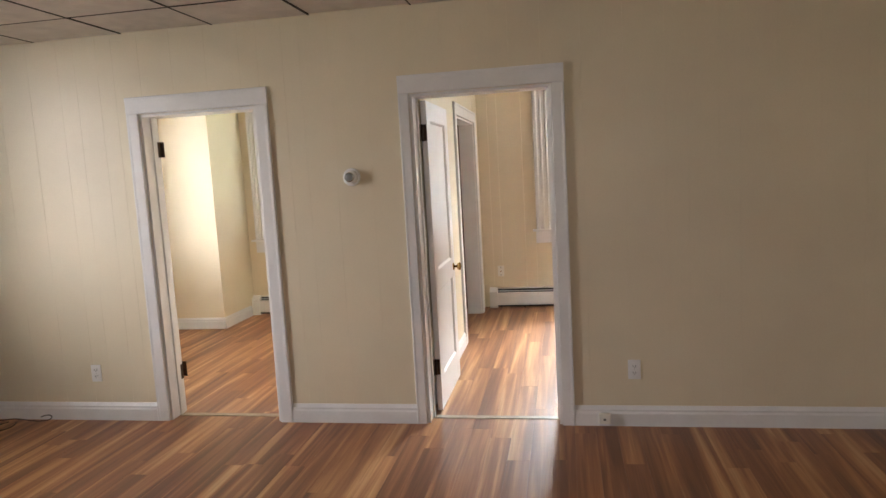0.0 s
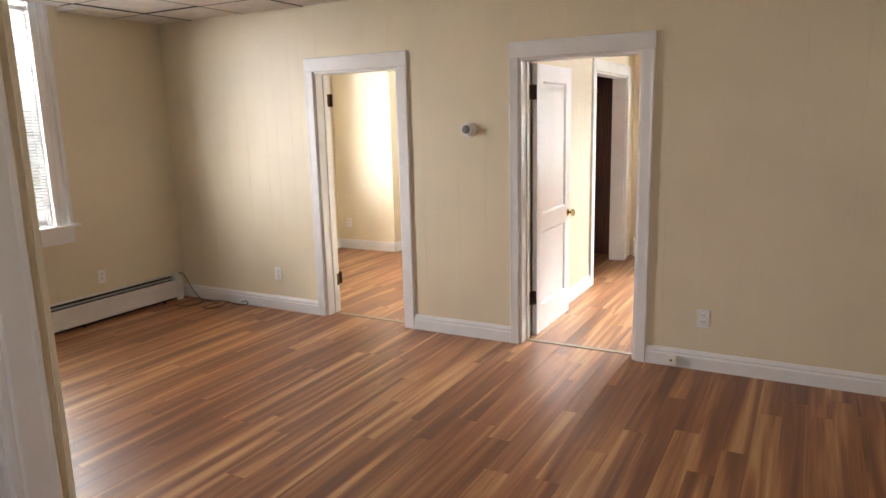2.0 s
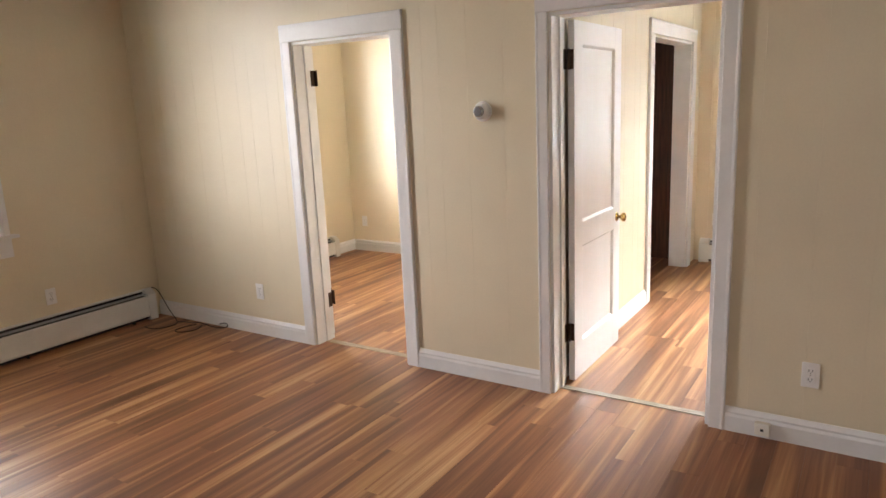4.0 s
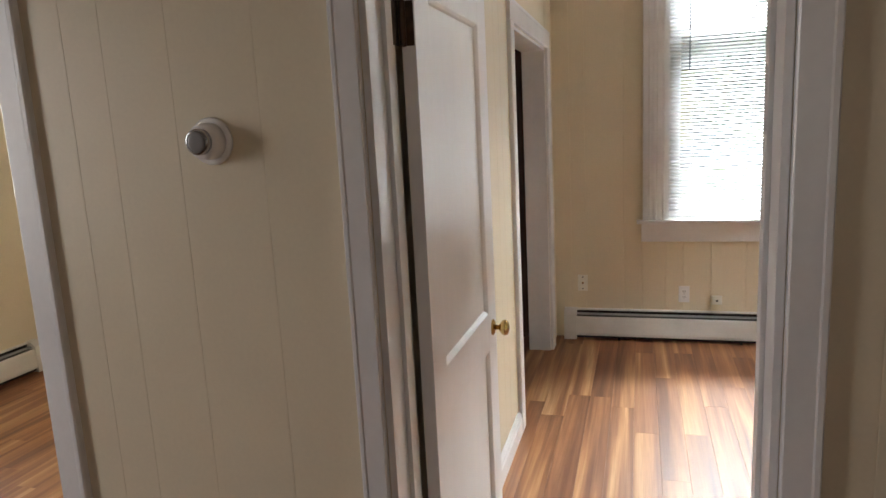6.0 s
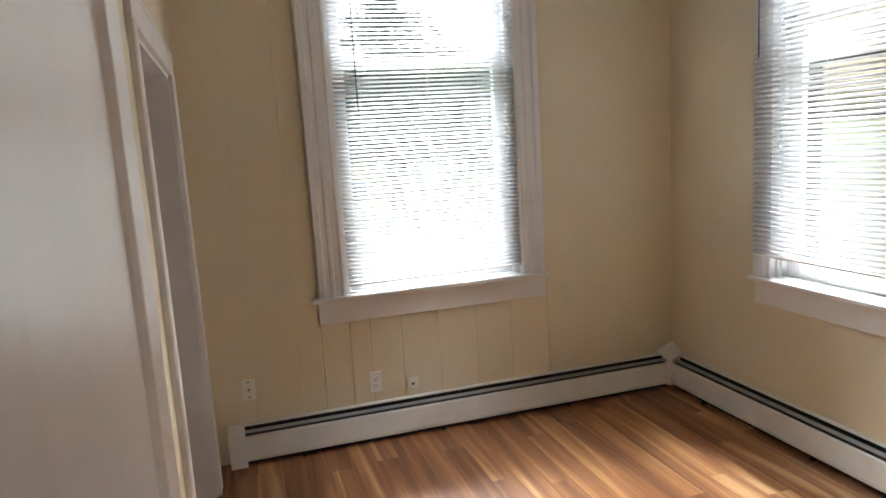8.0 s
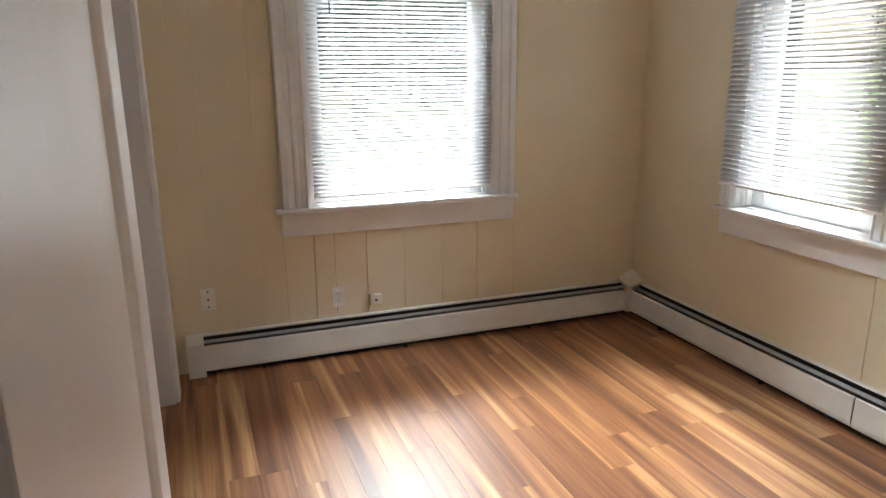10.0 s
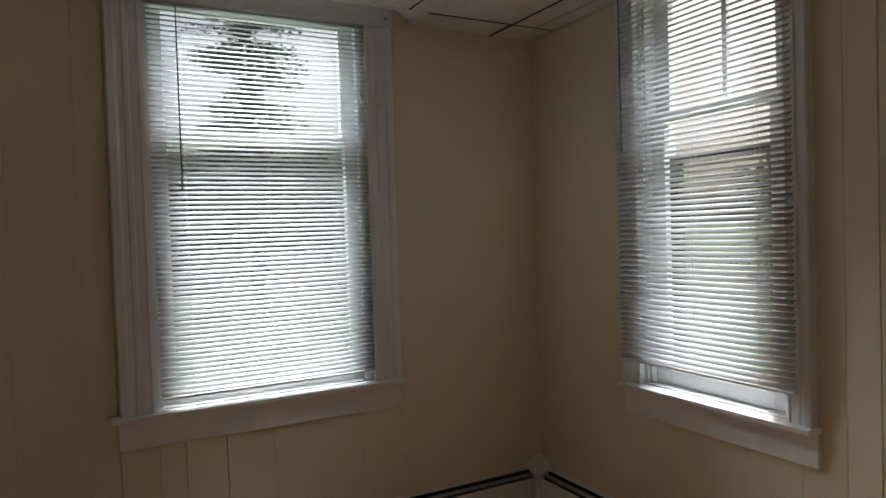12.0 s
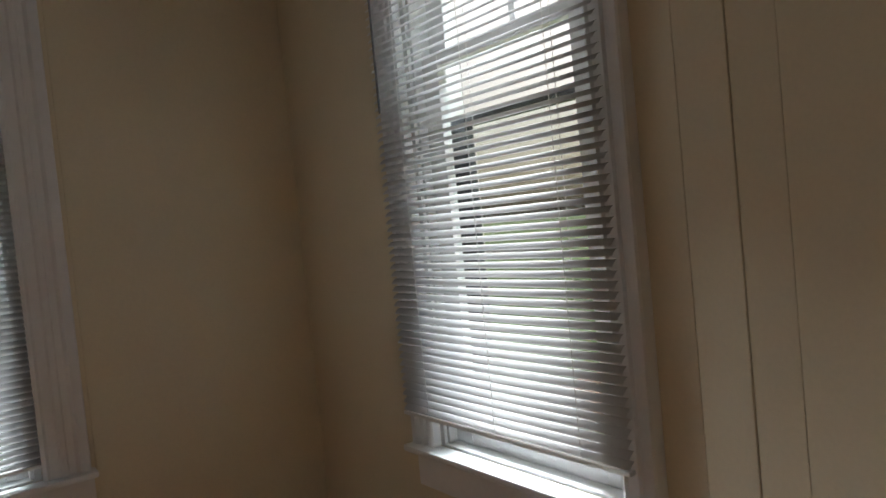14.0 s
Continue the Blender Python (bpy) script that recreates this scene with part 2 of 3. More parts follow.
def wall(name, m, length, height, thick, holes=(), seams=(), label="cream painted wall", mat=None, groove=0.0005, cracks=()):
    """A wall in its own frame: x along it, y into it from the face, z up. Seams split its face into grooved boards."""
    bm = bmesh.new()
    skin = 0.006 if seams else 0.0
    for p, q, r, s in split(0, length, 0, height, holes):
        box(bm, p, q, skin, thick, r, s)
    ob = structure(name, bm, mat or CREAM, label)
    ob.matrix_basis = m
    edges = [0, *seams, length] if seams else []
    for a, b in zip(edges, edges[1:]):
        for p, q, r, s in split(a, b, 0, height, holes):
            if q - p > 0.012 and s - r > 0.012:
                g = bmesh.new()
                lo = (0.002 if a in cracks else 0.0001) if p == a and a > 0 else 0
                hi = (0.002 if b in cracks else 0.0001) if q == b and b < length else 0
                prism(g, [(p + lo, skin), (p + lo, groove if lo else 0), (p + lo + 0.0015, 0), (q - hi - 0.0015, 0), (q - hi, groove if hi else 0), (q - hi, skin)],
                      (0, 0, r), (1, 0, 0), (0, 1, 0), (0, 0, s - r))
                part("panel", g, mat or CREAM, ob)
    return ob


def seam_row(length, first, pattern):
    out, u, i = [], first, 0
    while u < length - 0.03:
        out.append(u)
        u += pattern[i % len(pattern)]
        i += 1
    return out


PATTERN = (0.12, 0.16, 0.11, 0.18, 0.22, 0.23, 0.22)

# ---- walls ----
D1, D2, DOORTOP = (-2.655, -1.87), (-0.910, -0.087), 2.0
wall("wall_main", pose(-4.6, 4.0, 0), 7.4, 3.0, 0.17, [(D1[0] + 4.6, D1[1] + 4.6, -0.1, DOORTOP), (D2[0] + 4.6, D2[1] + 4.6, -0.1, DOORTOP)],
     seam_row(7.4, 0.17, PATTERN), "cream painted vertical panelling with two cased door openings", None, 0.0007)
LW = (1.83, 2.80)
wall("wall_left", pose(-4.36, -2.4, 0, 0, 0, 90), 6.4, 3.0, 0.24, [(LW[0] + 2.4, LW[1] + 2.4, 0.855, 2.78)], seam_row(6.4, 0.2, PATTERN), "cream painted panelled outer wall with a tall window")
wall("wall_left_bedroom", pose(-4.47, 4.17, 0, 0, 0, 90), 2.55, 3.0, 0.2, [(4.9 - 4.17, 5.85 - 4.17, 0.87, 2.55)], (), "cream plaster outer wall of the side room", PLASTER)
wall("wall_breast", pose(-4.7, 6.60, 0), 1.08, 3.0, 1.22, (), (), "cream plaster chimney breast", PLASTER)
wall("wall_far_bedroom", pose(-3.62, 7.32, 0), 1.87, 3.0, 0.24, [(0.22, 1.17, 0.87, 2.55)], (), "cream plaster far wall of the side room", PLASTER)
wall("wall_right_bedroom", pose(-1.85, 7.32, 0, 0, 0, -90), 3.15, 3.0, 0.1, (), (), "cream plaster wall", PLASTER)
CLOSET = (5.925, 7.13, 2.01)
wall("wall_closet", pose(-0.937, 4.17, 0, 0, 0, 90), 3.29, 3.0, 0.15, [(CLOSET[0] - 4.17, CLOSET[1] - 4.17, -0.1, CLOSET[2])], seam_row(3.29, 0.1, PATTERN), "cream painted panelled wall with a closet opening")
W1, W2 = (-0.19, 0.855), (5.84, 6.60)
wall("wall_far", pose(-1.75, 7.46, 0), 4.05, 3.0, 0.22, [(W1[0] + 1.75, W1[1] + 1.75, 0.852, 2.86)],
     [0.93, 1.03, 1.29, 1.41, 1.57, 1.68, 1.86, 2.08, 2.31, 2.53, 2.77], "cream painted vertical panelling round a window", None, 0.002, (1.41, 1.68, 1.86))
wall("wall_right", pose(1.90, 7.46, 0, 0, 0, -90), 3.29, 3.0, 0.22, [(7.46 - W2[1], 7.46 - W2[0], 0.85, 2.86)],
     [1.66, 1.83, 1.95, 2.05, 2.28, 2.50, 2.70, 2.86, 3.02, 3.16], "cream painted panelled wall with a gap between boards", None, 0.002, (1.95, ))
# the hole is for an added, unseen window
wall("wall_back", pose(2.7, -2.4, 0, 0, 0, 180), 7.3, 3.0, 0.22, [(1.3, 2.3, 0.85, 2.45)], (), "plain cream wall with an added window")
wall("wall_side", pose(2.7, 4.0, 0, 0, 0, -90), 6.4, 3.0, 0.2, (), (), "plain cream wall")
stub = wall("wall_stub", pose(-1.18, -2.4, 0, 0, 0, 90), 3.195, 2.6, 0.12, [(2.3, 3.06, -0.1, 2.0)], (), "cream end of a partition with a corner strip", PLASTER)
part("corner_strip", boxed(3.197, 3.217, -0.004, 0.122, 0, 2.5, 0.002), CREAM, stub)
# closet behind its opening
wall("closet_back", pose(-1.62, 5.6, 0, 0, 0, 90), 1.86, 3.0, 0.1, (), seam_row(1.86, 0.12, (0.15, 0.2, 0.1)), "dark stained wood panelling", DARKWOOD)
wall("closet_end", pose(-1.12, 5.7, 0, 0, 0, 180), 0.5, 3.0, 0.1, (), (), "dark stained closet end", DARKWOOD)
wall("closet_far_end", pose(-1.62, 7.40, 0), 0.5, 3.0, 0.055, (), seam_row(0.5, 0.12, (0.15, 0.2, 0.1)), "dark stained closet end", DARKWOOD)
structure("closet_ceiling", boxed(-1.62, -1.12, 5.7, 7.4, 2.4, 2.45), DARKWOOD, "dark closet ceiling", "ceiling")
shelf = thing("closet_shelf", pose(-1.62, 5.7, 1.86), "reddish brown wooden shelf in the dark closet", "shelf")
part("board", boxed(0.001, 0.3, 0.005, 1.69, 0, 0.02, 0.002), REDWOOD, shelf)
part("cleat", boxed(0.001, 0.022, 0.005, 1.69, -0.09, -0.001, 0.002), REDWOOD, shelf)


# ---- ceilings ----
def ceiling(name, x0, x1, y0, y1, z, ox, oy, holes, label):
    """Square fibre tiles, joined in one mesh under a dark backing, with dark bars for the shade in their seams; holes
    are the recesses at the windows.
    """
    bm = bmesh.new()
    rng = random.Random(7)
    for i in range(math.floor((x0 - ox) / 0.618), math.ceil((x1 - ox) / 0.618)):
        for j in range(math.floor((y0 - oy) / 0.618), math.ceil((y1 - oy) / 0.618)):
            a, b = max(x0, ox + i * 0.618), min(x1, ox + (i + 1) * 0.618)
            c, d = max(y0, oy + j * 0.618), min(y1, oy + (j + 1) * 0.618)
            if b - a < 0.02 or d - c < 0.02:
                continue
            for p, q, r, s in split(a, b, c, d, holes):
                if q - p > 0.02 and s - r > 0.02:
                    dz = rng.uniform(0, 0.007)
                    box(bm, p + 0.006, q - 0.006, r + 0.006, s - 0.006, z + dz, z + 0.016 + dz)
    ob = structure(name, bm, TILE, label, "ceiling")
    bk = bmesh.new()
    for p, q, r, s in split(x0, x1, y0, y1, holes):
        box(bk, p, q, r, s, z + 0.026, z + 0.08)
    # near-black bars fill the seams: the shade of the gaps as colour
    for i in range(math.floor((x0 - ox) / 0.618) + 1, math.ceil((x1 - ox) / 0.618)):
        for p, q, r, s in split(ox + i * 0.618 - 0.0045, ox + i * 0.618 + 0.0045, y0, y1, holes):
            box(bk, p, q, r, s, z - 0.0015, z + 0.0255)
    for j in range(math.floor((y0 - oy) / 0.618) + 1, math.ceil((y1 - oy) / 0.618)):
        for p, q, r, s in split(x0, x1, oy + j * 0.618 - 0.0045, oy + j * 0.618 + 0.0045, holes):
            box(bk, p, q, r, s, z - 0.001, z + 0.025)
    part("backing", bk, DARKGAP, ob)
    return ob


NOTCHES = {"main": (-4.36, -4.12, 1.6, 3.05), "far": (-0.46, 1.11, 7.23, 7.46), "right": (1.78, 1.90, 5.725, 6.715)}
ceiling("ceiling_main", -4.36, 2.7, -2.4, 4.0, 2.5, -3.34, 3.53, [NOTCHES["main"]], "off-white square fibre ceiling tiles with dark seams")
ceiling("ceiling_bedroom", -0.937, 1.90, 4.17, 7.46, 2.7, 1.627, 7.23, [NOTCHES["far"], NOTCHES["right"]], "off-white fibre ceiling tiles notched round the windows")
ceiling("ceiling_side_room", -4.47, -1.85, 4.17, 7.32, 2.62, -4.4, 4.4, [], "off-white square fibre ceiling tiles")


def notch_lining(name, x0, x1, y0, y1, z, open_side):
    """White boards that line a ceiling recess above a window."""
    ob = thing(name, pose(0, 0, 0), "white boards lining the ceiling recess above the window", "trim", kind="structure")
    t = 0.012
    if open_side != "x0":
        part("board", boxed(x0 - t, x0, y0, y1, z - 0.004, 3.0), WHITE, ob)
    if open_side != "x1":
        part("board", boxed(x1, x1 + t, y0, y1, z - 0.004, 3.0), WHITE, ob)
    if open_side != "y0":
        part("board", boxed(x0, x1, y0 - t, y0, z - 0.004, 3.0), WHITE, ob)
    if open_side != "y1":
        part("board", boxed(x0, x1, y1, y1 + t, z - 0.004, 3.0), WHITE, ob)
    part("top_board", boxed(x0, x1, y0, y1, 2.93, 2.95), WHITE, ob)


notch_lining("trim_recess_left", *NOTCHES["main"], 2.5, "x0")
notch_lining("trim_recess_far", *NOTCHES["far"], 2.7, "y1")
# added boards, sloped to catch light, stand for the lit sides of the recess
for u, v in ((1.108, 0.99), (-0.458, -0.34)):
    flare = structure("trim_lit_wedge", prism(bmesh.new(), [(u, 2.697), (v, 2.78), (v, 2.79), (u, 2.707)], (0, 7.235, 0), (1, 0, 0), (0, 0, 1), (0, 0.17, 0)), WHITE, "white board added and sloped to catch light beside the window head", "trim")
notch_lining("trim_recess_right", *NOTCHES["right"], 2.7, "x1")
structure("roof_slab", box(boxed(-4.7, 2.9, -2.62, 4.17, 3.0, 3.2), -4.7, 2.12, 4.17, 7.68, 3.0, 3.2), PLASTER, "plain slab above the ceilings", "roof")
structure("floor_base", boxed(-4.7, 2.8, -2.5, 7.9, -0.25, -0.012), DARKGAP, "dark underlay below the laminate floor", "floor")


# ---- trim ----
CASING = [(0, 0), (0, 0.015), (0.005, 0.018), (0.08, 0.019), (0.086, 0.021), (0.1, 0.021), (0.105, 0.017), (0.105, 0)]


def door_casing(name, m, u0, u1, top, depth, label, left=0.105, right=0.105, stops=True):
    """Painted casing and jambs in the frame of its wall: x along the wall, y into it."""
    ob = thing(name, m, label, "door frame", kind="structure")
    w = 0.105
    for u, s in ((u0, -left / w), (u1, right / w)):
        part("casing", prism(bmesh.new(), CASING, (u, 0, 0), (s, 0, 0), (0, -1, 0), (0, 0, top)), WHITE, ob)
    part("head_casing", prism(bmesh.new(), CASING, (u0 - left, 0, top + 0.001), (0, 0, 1), (0, -1, 0), (u1 - u0 + left + right, 0, 0)), WHITE, ob)
    t = 0.018
    part("jamb", boxed(u0 + 0.001, u0 + t, 0.001, depth - 0.001, 0, top - 0.001, 0.002), WHITE, ob)
    part("jamb", boxed(u1 - t, u1 - 0.001, 0.001, depth - 0.001, 0, top - 0.001, 0.002), WHITE, ob)
    part("head_jamb", boxed(u0 + t, u1 - t, 0.001, depth - 0.001, top - t, top - 0.001, 0.002), WHITE, ob)
    if not stops:
        return ob
    part("stop", boxed(u0 + t, u0 + t + 0.011, depth - 0.085, depth - 0.045, 0, top - t, 0.002), WHITE, ob)
    part("stop", boxed(u1 - t - 0.011, u1 - t, depth - 0.085, depth - 0.045, 0, top - t, 0.002), WHITE, ob)
    return ob


door_casing("door_frame_1", pose(0, 4.0, 0), *D1, DOORTOP, 0.17, "white painted door casing and jambs of the first doorway", 0.078, 0.085)
door_casing("door_frame_2", pose(0, 4.0, 0), *D2, DOORTOP, 0.17, "white painted door casing and jambs of the second doorway", 0.062, 0.072)
door_casing("closet_frame", pose(-0.937, 0, 0, 0, 0, 90), *CLOSET, 0.15, "white painted casing round the open dark closet", stops=False)
door_casing("door_frame_4", pose(-1.18, 0, 0, 0, 0, 90), -0.1, 0.66, 2.0, 0.12, "white painted casing on the partition")
for z in (0.285, 1.78):
    part("hinge_plate", boxed(D1[0] + 0.0185, D1[0] + 0.0215, 0.115, 0.1685, z - 0.05, z + 0.05), HINGE, bpy.data.objects["door_frame_1"], "dark bronze hinge plate")
part("strike_plate", boxed(D2[1] - 0.0195, D2[1] - 0.0178, 0.135, 0.16, 0.8, 0.89), BRASS, bpy.data.objects["door_frame_2"])
for k, d in enumerate((D1, D2)):
    structure("threshold_%d" % (k + 1), boxed(d[0] + 0.02, d[1] - 0.02, 4.075, 4.12, 0.0005, 0.006, 0.002), THRESH, "thin worn strip across the doorway floor", "threshold")

BASE = [(0, 0), (0.018, 0), (0.018, 0.075), (0.013, 0.088), (0.015, 0.098), (0.006, 0.115), (0.004, 0.12), (0, 0.12)]


def baseboard(m, length, label="white painted moulded baseboard"):
    ob = structure("baseboard", prism(bmesh.new(), BASE, (0, 0, 0), (0, -1, 0), (0, 0, 1), (length, 0, 0)), WHITE, label, "baseboard")
    ob.matrix_basis = m


baseboard(pose(-4.36, 4.0, 0), 4.36 + D1[0] - 0.079)
baseboard(pose(D1[1] + 0.086, 4.0, 0), D2[0] - D1[1] - 0.149)
baseboard(pose(D2[1] + 0.073, 4.0, 0), 2.7 - D2[1] - 0.073)
baseboard(pose(-0.937, 4.17, 0, 0, 0, 90), CLOSET[0] - 4.17 - 0.106)
baseboard(pose(-4.47, 6.3, 0, 0, 0, 90), 0.3)
baseboard(pose(-4.45, 6.60, 0), 0.848)
baseboard(pose(-3.62, 6.582, 0, 0, 0, 90), 0.64)


# ---- doors ----
def door_leaf(name, m, width, label, knob=True, hinge_z=(0.3, 1.78)):
    """Two-panel leaf: x from the hinge edge to the free edge, y its thickness, front face at y = 0."""
    ob = thing(name, m, label, "door", kind="structure")
    h, st, t = 1.975, 0.115, 0.035
    rails = ((0.012, 0.215), (0.78, 0.905), (1.86, h))
    bm = bmesh.new()
    box(bm, 0, st, 0, t, 0.012, h, 0.002), box(bm, width - st, width, 0, t, 0.012, h, 0.002)
    for a, b in rails:
        box(bm, st - 0.001, width - st + 0.001, 0.0004, t - 0.0004, a, b)
    part("frame", bm, DOORWHITE, ob)
    for (a, b), (c, d) in zip(rails, rails[1:]):
        part("panel", boxed(st - 0.004, width - st + 0.004, 0.013, t - 0.013, b - 0.004, c + 0.004), DOORWHITE, ob)
        mould = bmesh.new()
        for y, s in ((0.0135, -1), (t - 0.0135, 1)):
            for o, u, al in (((st, y, b), (1, 0, 0), (0, 0, c - b)), ((width - st, y, b), (-1, 0, 0), (0, 0, c - b)),
                             ((st, y, b), (0, 0, 1), (width - 2 * st, 0, 0)), ((st, y, c), (0, 0, -1), (width - 2 * st, 0, 0))):
                prism(mould, [(0, 0), (0, 0.0128), (0.004, 0.0125), (0.012, 0.006), (0.017, 0)], o, u, (0, s, 0), al)
        part("moulding", mould, DOORWHITE, ob)
    if knob:
        for s, y in ((-1, 0),):
            turn = Matrix.Translation((width - 0.06, y, 0.845)) @ Matrix.Rotation(radians(90 if s < 0 else -90), 4, "X")
            kb = part("knob", lathe(bmesh.new(), [(0.009, 0.006), (0.009, 0.022), (0.016, 0.028), (0.026, 0.036), (0.028, 0.045), (0.024, 0.054), (0.012, 0.058)], turn), BRASS, ob, "aged brass knob", True)
            part("rosette", lathe(bmesh.new(), [(0.028, 0.0), (0.028, 0.003), (0.022, 0.007), (0.01, 0.008)], turn), BRASS, kb, "", True)
        part("latch", boxed(width - 0.001, width + 0.002, 0.008, 0.027, 0.80, 0.89), BRASS, ob)
    for z in hinge_z:
        hg = part("hinge", lathe(bmesh.new(), [(0.006, -0.052), (0.008, -0.045), (0.008, 0.045), (0.006, 0.052)], Matrix.Translation((-0.0095, 0.027, z)), 12), HINGE, ob, "dark bronze hinge")
        part("leaf_plate", boxed(-0.0025, 0.0005, 0.003, 0.0345, z - 0.05, z + 0.05), HINGE, hg)
        part("jamb_plate", boxed(-0.075, -0.012, 0.037, 0.0402, z - 0.05, z + 0.05), HINGE, hg)
    return ob


# open inward by about a right angle, and folded back to the wall
door_leaf("door_2", pose(-0.848, 4.187, 0, 0, 0, 89.8), 0.75, "white painted two-panel door standing open, with brass knob")
door_leaf("door_1", pose(-2.675, 4.215, 0, 0, 0, 172), 0.66, "white painted two-panel door folded back to the wall")


# ---- windows ----
WCASE = [(0, 0), (0, 0.03), (0.012, 0.034), (0.022, 0.028), (0.05, 0.028), (0.058, 0.036), (0.072, 0.036), (0.08, 0.028), (0.1, 0.03), (0.112, 0.044), (0.14, 0.044), (0.145, 0.036), (0.145, 0)]


def sash(ob, name, u0, u1, y, z0, z1, stile, low, top, mat=None, muntins=()):
    s = part(name, box(box(bmesh.new(), u0, u0 + stile, y, y + 0.035, z0, z1, 0.003), u1 - stile, u1, y, y + 0.035, z0, z1, 0.003), mat or WHITE, ob)
    part("rail", boxed(u0 + stile, u1 - stile, y + 0.001, y + 0.034, z0, z0 + low, 0.003), mat or WHITE, s)
    part("rail", boxed(u0 + stile, u1 - stile, y + 0.001, y + 0.034, z1 - top, z1, 0.003), mat or WHITE, s)
    for u in muntins:
        part("muntin", boxed(u - 0.012, u + 0.012, y + 0.004, y + 0.031, z0 + low, z1 - top, 0.003), mat or WHITE, s)
    pane = part("pane", boxed(u0 + stile - 0.004, u1 - stile + 0.004, y + 0.016, y + 0.019, z0 + low - 0.004, z1 - top + 0.004), GLASS, s)
    pane.visible_shadow = False
    return s


def window(name, m, width, sill, head, meet, label, case_w=0.145, stool=(0.04, 0.04), apron=0.15, stile=0.085, muntins=(), storm=False, stops=0.0, wall_t=0.22):
    """Double-hung window in its wall's frame: x along the opening from its left edge, y outwards, z from the floor."""
    ob = thing(name, m, label, "window", kind="structure")
    k = case_w / 0.145
    prof = [(a * k, b) for a, b in WCASE]
    part("casing", prism(bmesh.new(), prof, (0, 0, sill), (-1, 0, 0), (0, -1, 0), (0, 0, head - sill)), WHITE, ob)
    part("casing", prism(bmesh.new(), prof, (width, 0, sill), (1, 0, 0), (0, -1, 0), (0, 0, head - sill)), WHITE, ob)
    part("head_casing", boxed(-case_w - 0.004, width + case_w + 0.004, -0.05, -0.0005, head, head + 0.15, 0.004), WHITE, ob)
    part("window_sill", boxed(-case_w - stool[0], width + case_w + stool[1], -0.075, -0.0005, sill - 0.022, sill, 0.006), WHITE, ob, "white painted window stool")
    part("apron", boxed(-case_w - 0.008, width + case_w + 0.008, -0.022, -0.0005, sill - 0.022 - apron + 0.02, sill - 0.0225, 0.003), WHITE, ob)
    for u0, u1 in ((0.0005, 0.02), (width - 0.02, width - 0.0005)):
        part("jamb", boxed(u0, u1, 0.0005, wall_t - 0.001, sill + 0.001, head + 0.1), WHITE, ob)
    part("sub_sill", boxed(0.0005, width - 0.0005, 0.0005, wall_t + 0.03, sill - 0.02, sill + 0.008, 0.003), WHITE, ob)
    part("head_jamb", boxed(0.02, width - 0.02, 0.0005, wall_t - 0.001, head + 0.06, head + 0.1), WHITE, ob)
    for u0, u1 in ((0.0205, 0.034 + stops), (width - 0.034 - stops, width - 0.0205)):
        part("stop", boxed(u0, u1, 0.012, 0.045, sill + 0.009, head + 0.06, 0.003), WHITE, ob)
    sash(ob, "lower_sash", 0.022, width - 0.022, 0.048, sill + 0.009, meet + 0.02, stile, 0.07, 0.045)
    sash(ob, "upper_sash", 0.022, width - 0.022, 0.09, meet - 0.02, head + 0.059, stile, 0.045, 0.06, None, muntins)
    if storm:
        sash(ob, "storm_sash", 0.022, width - 0.022, 0.15, sill + 0.01, storm, 0.075, 0.03, 0.035, DARKFRAME)
    else:
        sash(ob, "storm_sash", 0.022, width - 0.022, 0.15, sill + 0.01, meet, 0.04, 0.03, 0.03, ALU)
    return ob


def slat_mesh(width, depth=0.025):
    bm = bmesh.new()
    top = [(depth * (i / 6 - 0.5), 0.0022 * (1 - (2 * i / 6 - 1) ** 2)) for i in range(7)]
    prism(bm, top + [(a, b - 0.0005) for a, b in top[::-1]], (0, 0, 0), (0, 1, 0), (0, 0, 1), (width, 0, 0))
    return finish("slat", bm, SLATW, True)


def blind(m, width, bottom, top, pitch, tilt, label, wand_len, wand_u, skew=0.0, wobble=0.6, seed=1):
    """Mini blind in its wall's frame. tilt: degrees by which the room side of a slat hangs down."""
    ob = thing("window_blind", m, label, "blind", "window blinds")
    rng = random.Random(seed)
    part("headrail", boxed(-0.004, width + 0.004, -0.02, 0.02, top - 0.03, top, 0.003), PLASTIC, ob)
    me = slat_mesh(width)
    z, i = bottom + 0.024, 0
    while z < top - 0.035:
        s = new("slat", me)
        s.parent = ob
        lean = skew * (1 - (z - bottom) / (top - bottom))
        s.matrix_basis = pose(rng.uniform(-0.0015, 0.0015), 0, z, tilt + rng.uniform(-wobble, wobble) * 2, lean + rng.uniform(-wobble, wobble) * 0.06, 0)
        z += pitch
    rail = part("bottom_rail", boxed(0, width, -0.012, 0.012, -0.006, 0.006, 0.003), PLASTIC, ob)
    rail.matrix_basis = pose(0, 0, bottom + 0.006, 0, skew, 0)
    for u in (0.14, width / 2, width - 0.14):
        for y in (-0.0135, 0.0135):
            part("ladder_cord", boxed(u - 0.0007, u + 0.0007, y - 0.0006, y + 0.0006, bottom + 0.01, top - 0.03), PLASTIC, ob)
    part("wand", lathe(bmesh.new(), [(0.003, 0), (0.004, 0.02), (0.003, wand_len - 0.02), (0.002, wand_len)], Matrix.Translation((wand_u, -0.03, top - 0.03 - wand_len)), 8), WAND, ob, "slim clear tilt wand")
    part("wand_hook", boxed(wand_u - 0.003, wand_u + 0.003, -0.033, -0.018, top - 0.032, top - 0.024), PLASTIC, ob)
